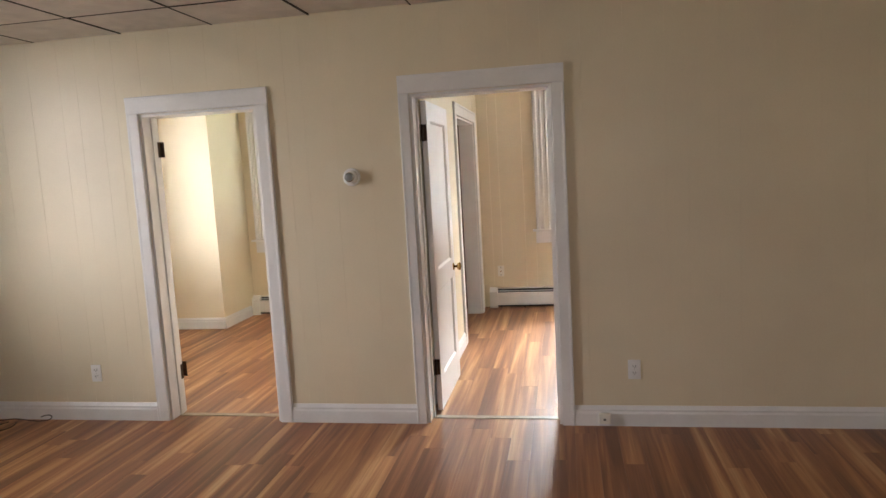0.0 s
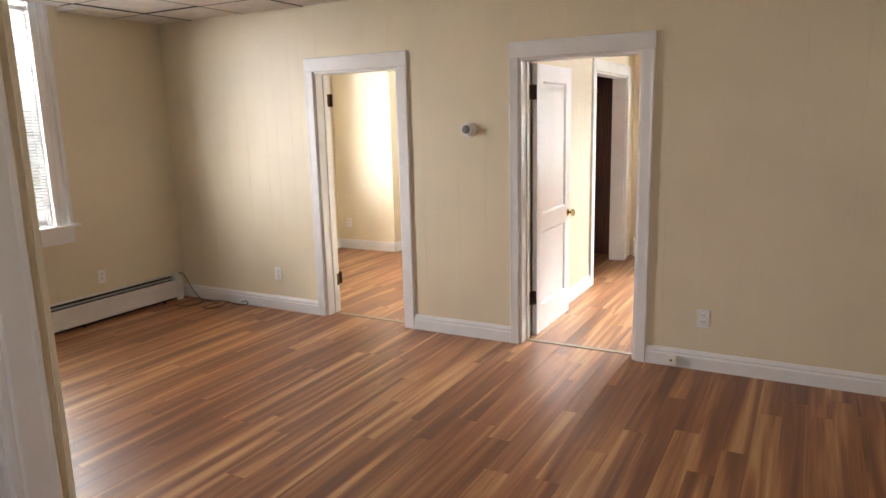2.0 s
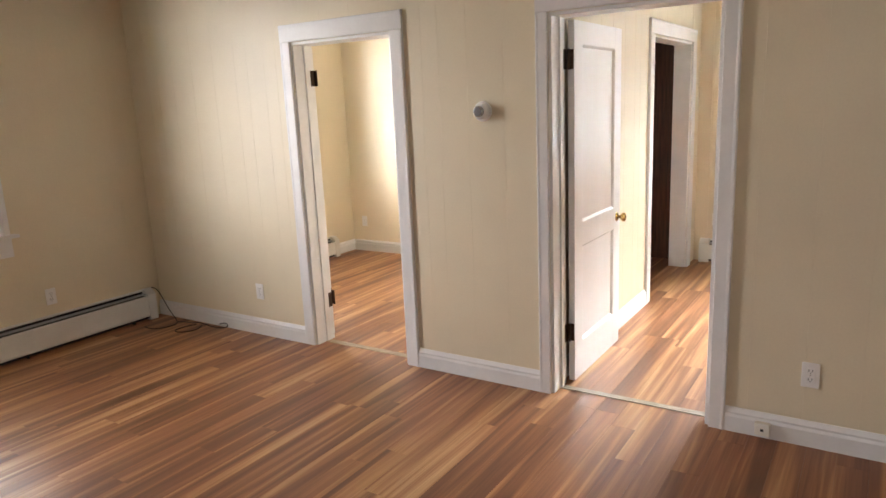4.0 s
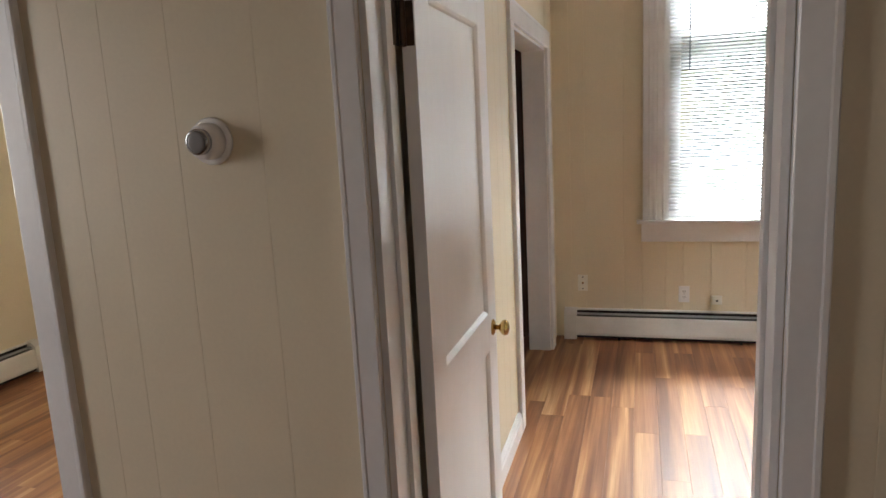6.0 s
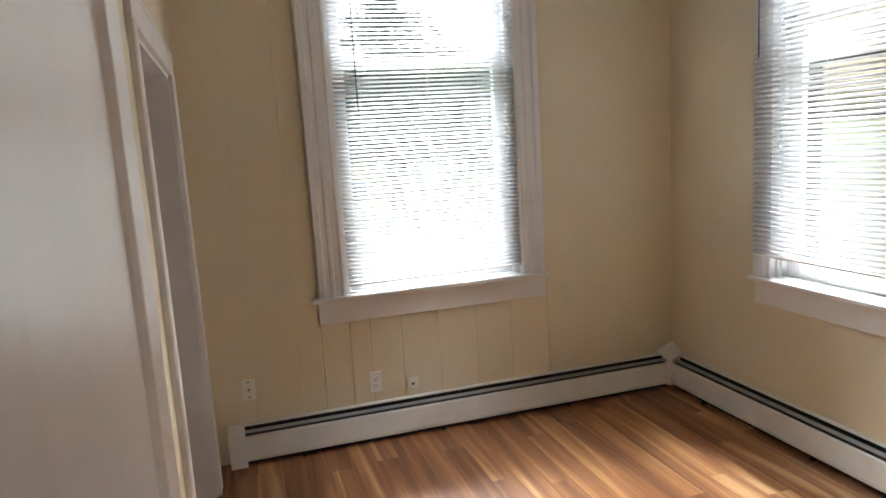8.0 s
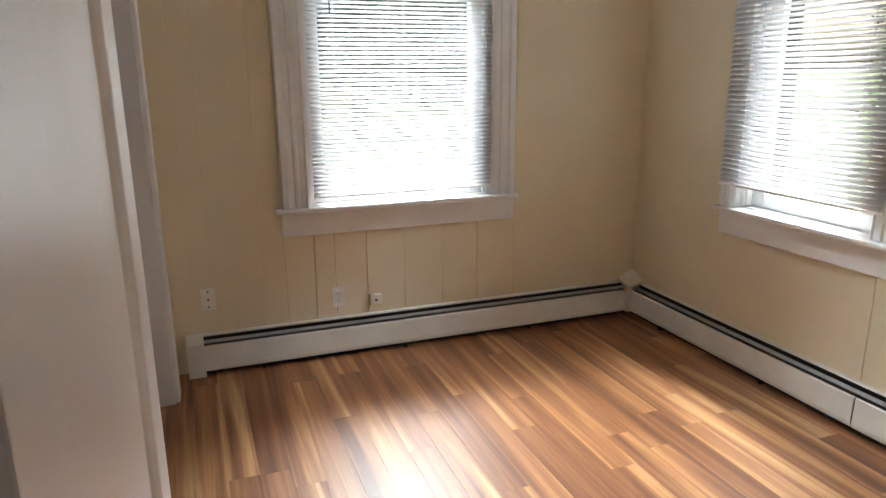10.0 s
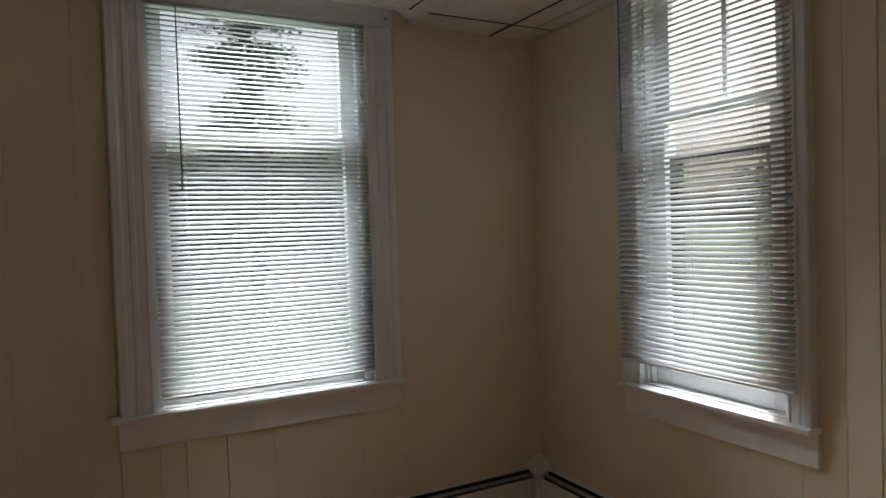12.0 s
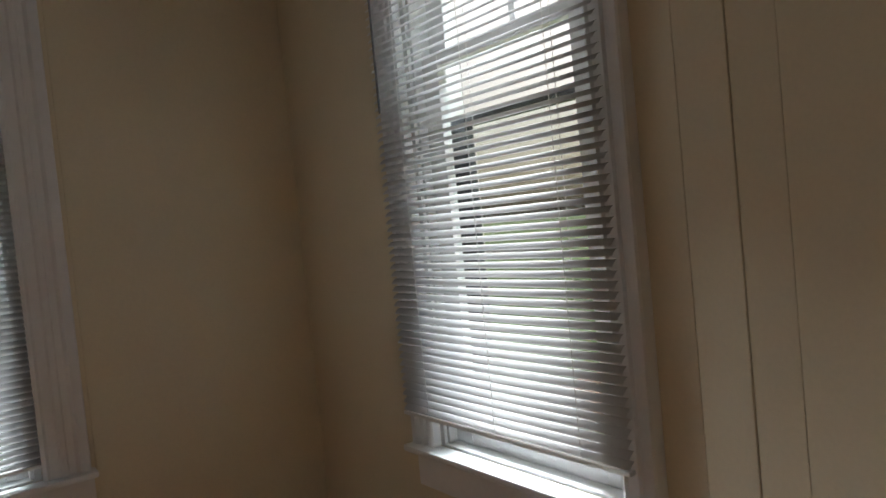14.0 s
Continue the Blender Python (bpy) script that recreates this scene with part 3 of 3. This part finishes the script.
    for u in (-0.012, width - 0.006):
        part("bracket", boxed(u, u + 0.018, -0.024, 0.022, top - 0.034, top + 0.008, 0.002), PLASTIC, ob)
    return ob


MF = pose(W1[0], 7.46, 0)
window("window_1", MF, W1[1] - W1[0], 0.852, 2.66, 2.09, "white double-hung window with fluted casing and deep sill", stile=0.075, stool=(0.04, 0.015))
blind(pose(-0.165, 7.445, 0), 1.03, 0.895, 2.69, 0.0225, 32, "white vinyl mini blind lowered over the window, slats open", 0.835, 0.12, skew=-0.25, seed=3)
for k, u in enumerate((-0.27, 0.965)):
    part("screw", lathe(bmesh.new(), [(0.005, 0), (0.004, 0.003)], Matrix.Translation((u - W1[0], -0.0505, 2.705)) @ Matrix.Rotation(radians(90), 4, "X"), 10), DARKGAP, bpy.data.objects["window_1"])
MR = pose(1.90, W2[1], 0, 0, 0, -90)
window("window_2", MR, W2[1] - W2[0], 0.85, 2.68, 2.11, "white double-hung window with a divided upper sash", case_w=0.105, stool=(0.012, 0.012), apron=0.15, stile=0.085, muntins=(0.41,), storm=1.93)
blind(pose(1.815, 6.66, 0, 0, 0, -90), 0.895, 0.97, 2.76, 0.0245, 40, "white vinyl mini blind hanging outside the casing, half open", 0.78, 0.06, skew=0.0, seed=5)
window("window_3", pose(-4.36, LW[0], 0, 0, 0, 90), LW[1] - LW[0], 0.855, 2.55, 1.75, "tall white window with a lowered pale blind")
blind(pose(-4.33, LW[0] + 0.03, 0, 0, 0, 90), LW[1] - LW[0] - 0.06, 1.0, 2.5, 0.0225, 22, "white mini blind lowered over the bright window", 0.7, 0.1, seed=9)
window("window_4", pose(-4.47, 4.9, 0, 0, 0, 90), 0.95, 0.87, 2.4, 1.7, "white window of the side room", case_w=0.12, wall_t=0.2)
blind(pose(-4.44, 4.93, 0, 0, 0, 90), 0.89, 0.95, 2.38, 0.0225, 20, "white mini blind lowered over the side window", 0.7, 0.1, seed=11)
window("window_5", pose(-3.40, 7.32, 0), 0.95, 0.87, 2.4, 1.7, "white window at the end of the side room", case_w=0.12, wall_t=0.24)
blind(pose(-3.37, 7.35, 0), 0.89, 0.95, 2.38, 0.0225, -48, "white mini blind lowered over the end window", 0.7, 0.1, seed=13)

# unseen window, added only to bring light in from the back
window("window_added_6", pose(1.4, -2.4, 0, 0, 0, 180), 1.0, 0.85, 2.33, 1.65, "unseen white window added in the back wall for light", case_w=0.12)


# ---- baseboard heaters ----
def heater(m, length, label, caps=(True, True), joints=(), height=0.215):
    """Hot-water baseboard heater: x along the wall, y into it."""
    ob = thing("baseboard_heater", m, label, "heater", "baseboard heaters")
    d = 0.072
    part("back_plate", prism(bmesh.new(), [(0, 0.02), (0, height), (-0.022, height), (-0.026, height - 0.006), (-0.004, height - 0.012), (-0.004, 0.02)], (0, -0.0005, 0), (0, 1, 0), (0, 0, 1), (length, 0, 0)), HEATWHITE, ob)
    fins = bmesh.new()
    box(fins, 0.01, length - 0.01, -0.06, -0.008, 0.012, height - 0.05)
    part("fin_element", fins, FIN_SHADE, ob)
    # added black strip over the white back plate paints the slot's inner shade
    part("slot_shade", boxed(0.006, length - 0.006, -0.0064, -0.0046, 0.022, height - 0.0165), FIN_SHADE, ob)
    part("damper", prism(bmesh.new(), [(-0.03, height - 0.027), (-0.052, height - 0.034), (-0.052, height - 0.037), (-0.03, height - 0.03)], (0.01, 0, 0), (0, 1, 0), (0, 0, 1), (length - 0.02, 0, 0)), ALU, ob, "thin grey damper blade")
    cuts = [0, *joints, length]
    for a, b in zip(cuts, cuts[1:]):
        part("front_panel", prism(bmesh.new(), [(-d, 0.03), (-d - 0.004, 0.05), (-d, height - 0.052), (-d + 0.008, height - 0.046), (-d + 0.008, height - 0.049), (-d + 0.003, height - 0.053), (-d - 0.001, 0.05), (-d + 0.006, 0.03)],
                                  (a + 0.003, 0, 0), (0, 1, 0), (0, 0, 1), (b - a - 0.006, 0, 0)), HEATWHITE, ob)
    for on, a, b in ((caps[0], -0.075, 0.012), (caps[1], length - 0.012, length + 0.055)):
        if on:
            part("end_cap", prism(bmesh.new(), [(-0.0008, 0.0), (-0.0008, height + 0.004), (-0.03, height + 0.004), (-d - 0.006, height - 0.034), (-d - 0.007, 0.0)], (a, 0, 0), (0, 1, 0), (0, 0, 1), (b - a, 0, 0)), HEATWHITE, ob, "white heater end cap")
    for u in np.arange(0.3, length, 0.8):
        part("bracket", boxed(u, u + 0.012, -d + 0.002, -0.006, 0.0, 0.043), FIN_SHADE, ob)
    return ob


heater(pose(-0.80, 7.46, 0), 2.62, "long white baseboard heater below the window, dark slot along its top", caps=(True, False))
heater(pose(1.90, 7.38, 0, 0, 0, -90), 3.1, "white baseboard heater along the side wall with a panel joint", caps=(False, True), joints=(1.62,))
corner = thing("heater_corner_cover", pose(1.90, 7.46, 0), "small white diamond-topped heater corner cover", "heater")
cv = bmesh.new()
top = [cv.verts.new(p) for p in ((-0.003, -0.003, 0.285), (-0.125, -0.012, 0.24), (-0.12, -0.12, 0.205), (-0.012, -0.125, 0.24))]
low = [cv.verts.new(v.co - Vector((0, 0, 0.012))) for v in top]
cv.faces.new(top), cv.faces.new(low[::-1])
for k in range(4):
    cv.faces.new((top[k], low[k], low[(k + 1) % 4], top[(k + 1) % 4]))
bmesh.ops.recalc_face_normals(cv, faces=cv.faces)
part("cap", cv, HEATWHITE, corner)
cv = bmesh.new()
prism(cv, [(-0.072, -0.082), (-0.1, -0.075), (-0.105, -0.088), (-0.088, -0.105), (-0.075, -0.1), (-0.082, -0.072)], (0, 0, 0.03), (1, 0, 0), (0, 1, 0), (0, 0, 0.192))
part("cover", cv, HEATWHITE, corner)
heater(pose(-4.36, -0.6, 0, 0, 0, 90), 4.455, "long white baseboard heater below the main window", caps=(False, True), height=0.24)
heater(pose(-4.47, 4.3, 0, 0, 0, 90), 1.9, "white baseboard heater in the side room", caps=(False, True))
heater(pose(-3.54, 7.32, 0), 1.64, "white baseboard heater at the end of the side room", caps=(True, False))


# ---- wall fittings ----
def plate(name, m, kind, label, mat=None, w=0.072, h=0.116):
    """Cover plate centred on m, front towards -y."""
    ob = thing(name, m, label, "outlet", "wall outlets")
    mat = mat or PLASTIC
    part("cover", boxed(-w / 2, w / 2, -0.006, -0.0004, -h / 2, h / 2, 0.002), mat, ob)
    if kind == "duplex":
        for s in (-1, 1):
            face = part("socket", boxed(-0.017, 0.017, -0.0085, -0.0055, s * 0.02 - 0.014, s * 0.02 + 0.014, 0.003), mat, ob)
            for u in (-0.007, 0.007):
                part("slot", boxed(u - 0.0015, u + 0.0015, -0.0092, -0.0084, s * 0.02 - 0.003, s * 0.02 + 0.007), SLOT, face)
            part("slot", boxed(-0.002, 0.002, -0.0092, -0.0084, s * 0.02 - 0.011, s * 0.02 - 0.007), SLOT, face)
        part("screw", lathe(bmesh.new(), [(0.003, 0), (0.002, 0.0015)], Matrix.Translation((0, -0.006, 0)) @ Matrix.Rotation(radians(90), 4, "X"), 8), STEEL, ob)
    elif kind == "coax":
        part("jack", lathe(bmesh.new(), [(0.007, 0), (0.007, 0.004), (0.0045, 0.005), (0.0045, 0.012)], Matrix.Translation((0, -0.006, 0)) @ Matrix.Rotation(radians(90), 4, "X"), 12), BRASS, ob)
        for z in (-0.042, 0.042):
            part("screw", lathe(bmesh.new(), [(0.005, 0), (0.004, 0.002)], Matrix.Translation((0, -0.006, z)) @ Matrix.Rotation(radians(90), 4, "X"), 10), SLOT, ob)
    return ob


plate("outlet", pose(0.332, 4.0, 0.338), "duplex", "white duplex outlet on the main wall")
plate("outlet", pose(-3.165, 4.0, 0.322), "duplex", "white duplex outlet near the first doorway")
plate("outlet", pose(-4.36, 3.15, 0.37, 0, 0, 90), "duplex", "white duplex outlet above the heater")
plate("outlet", pose(-0.06, 7.46, 0.33), "duplex", "white duplex outlet above the heater")
plate("outlet", pose(-4.30, 6.60, 0.335), "duplex", "white duplex outlet on the chimney breast")
plate("coax_plate", pose(-0.745, 7.46, 0.40), "coax", "ivory cable plate with a small jack and two screws", IVORY, 0.07, 0.118)
for m, label in ((pose(0.15, 7.46, 0.295), "small ivory phone jack on the panelled wall"), (pose(0.155, 3.98, 0.052), "small ivory phone jack on the baseboard")):
    pj = thing("phone_jack", m, label, "phone jack", "phone jacks")
    part("body", boxed(-0.033, 0.033, -0.026, -0.0004, -0.03, 0.03, 0.004), IVORY, pj)
    part("cover", boxed(-0.03, 0.03, -0.029, -0.0255, -0.026, 0.026, 0.0015), IVORY, pj)
    part("port", boxed(-0.007, 0.007, -0.0298, -0.0288, -0.008, 0.004), SLOT, pj)

th = thing("thermostat", pose(-1.288, 4.0, 1.535, 90), "round white thermostat with a dark dial on the wall", "thermostat")
part("wall_plate", lathe(bmesh.new(), [(0.054, 0.0005), (0.054, 0.006), (0.05, 0.009), (0.044, 0.009)], Matrix(), 32), PLASTIC, th, "", True)
part("body", lathe(bmesh.new(), [(0.042, 0.009), (0.041, 0.035), (0.037, 0.042), (0.029, 0.044)], Matrix(), 32), PLASTIC, th, "", True)
ring = part("dial_ring", lathe(bmesh.new(), [(0.029, 0.044), (0.029, 0.058), (0.027, 0.062), (0.024, 0.062)], Matrix(), 32), STEEL, th, "", True)
part("dial", lathe(bmesh.new(), [(0.024, 0.058), (0.024, 0.0625), (0.017, 0.064), (0.004, 0.0645)], Matrix(), 32), LENS, ring, "dark smoked dial", True)


def cable(points, radius, label):
    c = bpy.data.curves.new("cable", "CURVE")
    c.dimensions, c.bevel_depth, c.bevel_resolution, c.resolution_u = "3D", radius, 2, 8
    sp = c.splines.new("NURBS")
    sp.points.add(len(points) - 1)
    for p, q in zip(sp.points, points):
        p.co = (*q, 1)
    sp.use_endpoint_u = True
    c.materials.append(CABLE)
    return tagged(new("cable", c), label, "cable")


R = 0.0035
cable([(-4.31, 3.9, 0.25), (-4.28, 3.925, 0.245), (-4.25, 3.94, 0.17), (-4.16, 3.93, 0.07), (-4.03, 3.9, 0.012), (-3.97, 3.86, R), (-3.98, 3.74, R), (-4.07, 3.68, R), (-4.16, 3.7, R)], R, "loose black cable coming from behind the heater")
cable([(-4.02, 3.9, R), (-3.9, 3.93, 0.006), (-3.82, 3.9, 0.03), (-3.7, 3.88, 0.045), (-3.62, 3.9, 0.02), (-3.55, 3.94, R), (-3.5, 3.97, 0.02), (-3.54, 3.965, 0.05), (-3.59, 3.95, 0.03)], R, "curled black cable on the floor by the baseboard")
cable([(-3.8, 3.9, 0.012), (-3.86, 3.85, R), (-3.88, 3.76, R), (-3.82, 3.72, R), (-3.74, 3.76, R), (-3.70, 3.84, R), (-3.74, 3.9, 0.012)], R, "loop of black cable on the floor")


# ---- outdoors ----
GZ = -0.75
ground = bmesh.new()
box(ground, -900, 900, -900, 900, GZ - 0.5, GZ)
tagged(part("ground", ground, GRASS), "mown green lawn", "ground", kind="structure")
road = structure("road", boxed(-120, 120, 34, 40, GZ - 0.05, GZ + 0.02), ASPHALT, "grey asphalt street", "road")
walkway = structure("pavement_patio", boxed(6.5, 11.5, -6, 11, GZ - 0.05, GZ + 0.03), PAVING, "reddish brick paving beside the house", "pavement")
rng = random.Random(21)


def leaf_cloud(centres, size, n, rng, flat=0.6):
    """Many small leaf quads scattered in clumps; returns a bmesh."""
    verts, faces = [], []
    for c, r in centres:
        for _ in range(n):
            d = Vector((rng.gauss(0, 1), rng.gauss(0, 1), rng.gauss(0, 1))).normalized() * r * rng.random() ** 0.4
            d.z *= flat
            p = Vector(c) + d
            a = Vector((rng.gauss(0, 1), rng.gauss(0, 1), rng.gauss(0, 0.6))).normalized() * size * rng.uniform(0.6, 1.3)
            b = a.cross(Vector((rng.gauss(0, 1), rng.gauss(0, 1), rng.gauss(0, 1)))).normalized() * size * rng.uniform(0.25, 0.5)
            k = len(verts)
            verts += [p - a, p + b * 0.9, p + a, p - b * 0.9]
            faces.append((k, k + 1, k + 2, k + 3))
    me = bpy.data.meshes.new("crown")
    me.from_pydata(verts, [], faces)
    return me


def trunk_mesh(h, r0, r1, limbs, rng):
    bm = bmesh.new()
    lathe(bm, [(r0 * (1 + 0.4 * (1 - i / 8) ** 6) * (1 - i / 8) + r1 * i / 8, h * i / 8) for i in range(9)], Matrix(), 10)
    for z, yaw, up, ln in limbs:
        m = Matrix.Translation((0, 0, z)) @ Matrix.Rotation(yaw, 4, "Z") @ Matrix.Rotation(radians(90 - up), 4, "Y")
        lathe(bm, [(r0 * 0.3, 0), (r0 * 0.2, ln * 0.5), (0.01, ln)], m, 6)
    return bm


def spruce(x, y, height, radius, seed, label):
    rg = random.Random(seed)
    ob = thing("spruce_tree", pose(x, y, GZ, 0, 0, rg.uniform(0, 360)), label, "tree")
    limbs, clumps = [], []
    z = height * 0.17
    while z < height * 0.98:
        rr = radius * (1 - z / height) ** 0.6 * (0.75 + 0.25 * math.sin(9 * z / height))
        for _ in range(max(4, int(9 * (1 - z / height)) + 3)):
            yaw, ln = rg.uniform(0, 6.283), rr * rg.uniform(0.65, 1.08)
            limbs.append((z, yaw, rg.uniform(-12, 10), ln))
            for k in range(3):
                f = ln * (0.35 + 0.3 * k)
                clumps.append(((math.cos(yaw) * f, math.sin(yaw) * f, z - 0.1 * f + rg.uniform(-0.1, 0.1)), 0.16 * ln + 0.14))
        z += height * 0.035
    part("trunk", trunk_mesh(height, 0.2, 0.02, limbs, rg), BARK, ob)
    me = leaf_cloud(clumps, 0.1, 40, rg, 0.5)
    me.materials.append(NEEDLE)
    new("crown", me).parent = ob
    return ob


def broadleaf(x, y, height, radius, seed, label, name="leafy_tree", n=170, size=0.13, low=0.3):
    rg = random.Random(seed)
    ob = thing(name, pose(x, y, GZ), label, "tree" if name != "shrub" else "shrub", "yard trees" if name != "shrub" else "yard shrubs")
    limbs = [(height * rg.uniform(0.25, 0.6), rg.uniform(0, 6.283), rg.uniform(20, 60), radius * rg.uniform(0.5, 0.9)) for _ in range(9)]
    part("trunk", trunk_mesh(height * 0.8, 0.03 * height, 0.02, limbs, rg), BARK, ob)
    clumps = []
    for _ in range(46):
        a, u = rg.uniform(0, 6.283), rg.random() ** 0.6
        zz = rg.uniform(low, 1.0)
        wd = radius * u * math.sin(min(1, (1.08 - zz) * 1.6) * 1.57)
        clumps.append(((math.cos(a) * wd, math.sin(a) * wd, zz * height), radius * rg.uniform(0.16, 0.34)))
    me = leaf_cloud(clumps, size, n, rg, 0.8)
    me.materials.append(LEAF)
    new("crown", me).parent = ob
    return ob


spruce(4.9, 27.5, 13.5, 5.2, 5, "tall dark spruce on the lawn")
spruce(11.5, 31.0, 9.0, 3.6, 6, "dark spruce behind the lawn")
broadleaf(10.5, 49, 7, 4.0, 31, "leafy tree across the street")
broadleaf(-9.0, 50, 8, 4.2, 32, "leafy tree across the street")
broadleaf(14.0, 47, 8, 4.5, 33, "leafy tree across the street")
for k, (x, y, h, r) in enumerate(((19, 3, 5.5, 3.2), (21, 8.5, 6.5, 3.6), (18.5, 13.5, 5.5, 3.2), (23, 18, 7, 4), (21, -2, 6, 3.4))):
    broadleaf(x, y, h, r, 50 + k, "leafy green tree at the edge of the yard", low=0.12)
for k, (x, y) in enumerate(((13.2, 4.2), (13.4, 6.4), (13.1, 8.6), (13.5, 10.8))):
    broadleaf(x, y, 1.5, 1.1, 70 + k, "rounded green shrub beside the paving", "shrub", 120, 0.06, 0.15)


def house(x, y, yaw, w, d, h, wall_mat, label):
    ob = thing("house", pose(x, y, GZ, 0, 0, yaw), label, "house")
    part("wall", boxed(-w / 2, w / 2, -d / 2, d / 2, 0, h), wall_mat, ob)
    part("roof", prism(bmesh.new(), [(-d / 2 - 0.4, h), (0, h + d * 0.38), (d / 2 + 0.4, h), (d / 2 + 0.4, h + 0.12), (0, h + d * 0.38 + 0.18), (-d / 2 - 0.4, h + 0.12)], (-w / 2 - 0.3, 0, 0), (0, 1, 0), (0, 0, 1), (w + 0.6, 0, 0)), ROOFING, ob)
    for fl in range(int(h // 2.7)):
        for u in np.linspace(-w / 2 + 1.4, w / 2 - 1.4, 4):
            z = 1.0 + fl * 2.8
            wd = part("window", boxed(u - 0.5, u + 0.5, -d / 2 - 0.06, -d / 2 - 0.001, z, z + 1.4), WHITESIDE, ob)
            part("pane", boxed(u - 0.4, u + 0.4, -d / 2 - 0.075, -d / 2 - 0.061, z + 0.1, z + 1.3), CARGLASS, wd)
    part("door", boxed(-0.45, 0.45, -d / 2 - 0.07, -d / 2 - 0.001, 0.1, 2.2), WHITESIDE, ob)
    return ob


house(5.0, 58, 4, 12, 8, 5.4, SIDING, "pale yellow two-storey house across the street")
house(16.0, 60, -5, 12, 8, 5.2, WHITESIDE, "white two-storey house behind the trees")

car = thing("parked_car", pose(2.9, 35.2, GZ + 0.02), "blue-grey car parked along the street", "car")
cb = bmesh.new()
prism(cb, [(-2.15, 0.35), (-2.2, 0.75), (-1.9, 0.92), (-1.25, 0.98), (-0.75, 1.42), (0.75, 1.45), (1.35, 0.99), (2.1, 0.88), (2.2, 0.6), (2.15, 0.33)], (0, -0.85, 0), (1, 0, 0), (0, 0, 1), (0, 1.7, 0))
bmesh.ops.bevel(cb, geom=cb.edges[:], offset=0.06, segments=2, affect="EDGES")
body = part("body", cb, CARPAINT, car)
part("side_window", prism(bmesh.new(), [(-1.1, 1.0), (-0.7, 1.36), (0.0, 1.38), (0.0, 1.0)], (0, -0.862, 0), (1, 0, 0), (0, 0, 1), (0, 0.02, 0)), CARGLASS, body)
part("side_window", prism(bmesh.new(), [(0.06, 1.0), (0.06, 1.38), (0.7, 1.38), (1.2, 1.0)], (0, -0.862, 0), (1, 0, 0), (0, 0, 1), (0, 0.02, 0)), CARGLASS, body)
for u in (-1.35, 1.35):
    for v in (-0.78, 0.78):
        part("wheel", lathe(bmesh.new(), [(0.2, -0.1), (0.33, -0.09), (0.33, 0.09), (0.2, 0.1)], Matrix.Translation((u, v, 0.33)) @ Matrix.Rotation(radians(90), 4, "X"), 18), RUBBER, car)

fence = thing("picket_fence", pose(12.2, 3.2, GZ), "white picket fence beyond the brick paving", "fence")
for k in range(26):
    p = part("picket", prism(bmesh.new(), [(-0.04, 0.05), (-0.04, 1.0), (0, 1.07), (0.04, 1.0), (0.04, 0.05)], (0, k * 0.14, 0), (0, 1, 0), (0, 0, 1), (0.02, 0, 0)), WHITESIDE, fence)
for z in (0.3, 0.8):
    part("rail", boxed(0.021, 0.06, -0.1, 3.7, z, z + 0.08), WHITESIDE, fence)
for v in (-0.1, 1.8, 3.6):
    part("post", boxed(0.061, 0.15, v, v + 0.09, 0, 1.1, 0.01), WHITESIDE, fence)


# ---- floor planks ----
PW, PL = 0.12, 1.22
plank_cache = {}


def plank_mesh(w, ln):
    key = (round(w, 3), round(ln, 3))
    if key not in plank_cache:
        bm = bmesh.new()
        g = 0.0002
        prism(bm, [(g, -0.011), (g, -0.0006), (g + 0.0006, 0), (w - g - 0.0006, 0), (w - g, -0.0006), (w - g, -0.011)], (0, g, 0), (1, 0, 0), (0, 0, 1), (0, ln - 2 * g, 0))
        plank_cache[key] = finish("plank", bm, PLANK)
    return plank_cache[key]


floor = structure("floor", boxed(-4.69, 2.79, -2.49, 7.89, -0.0118, -0.0112), DARKGAP, "warm brown laminate plank floor with strong light and dark streaks", "floor")
rg = random.Random(77)
rest = bmesh.new()
x = -4.7
while x < 2.75:
    y = -2.5 - rg.uniform(0, PL)
    while y < 7.6:
        a, b = max(y, -2.5), min(y + PL, 7.6)
        c = (x + PW / 2, (a + b) / 2)
        y += PL
        if b - a < 0.03:
            continue
        main = -3.9 < c[0] < 1.3 and 1.1 < c[1] < 4.3
        bed = -0.95 < c[0] < 1.9 and 4.3 <= c[1] < 7.5
        if main or bed:
            ob = new("plank", plank_mesh(PW, b - a))
            ob.parent, ob.location = floor, (x, a, 0)
        else:
            box(rest, x + 0.0006, x + PW - 0.0006, a + 0.0006, b - 0.0006, -0.011, 0)
    x += PW
tagged(part("plank_rest", rest, PLANK_FAR, floor), kind="stuff")
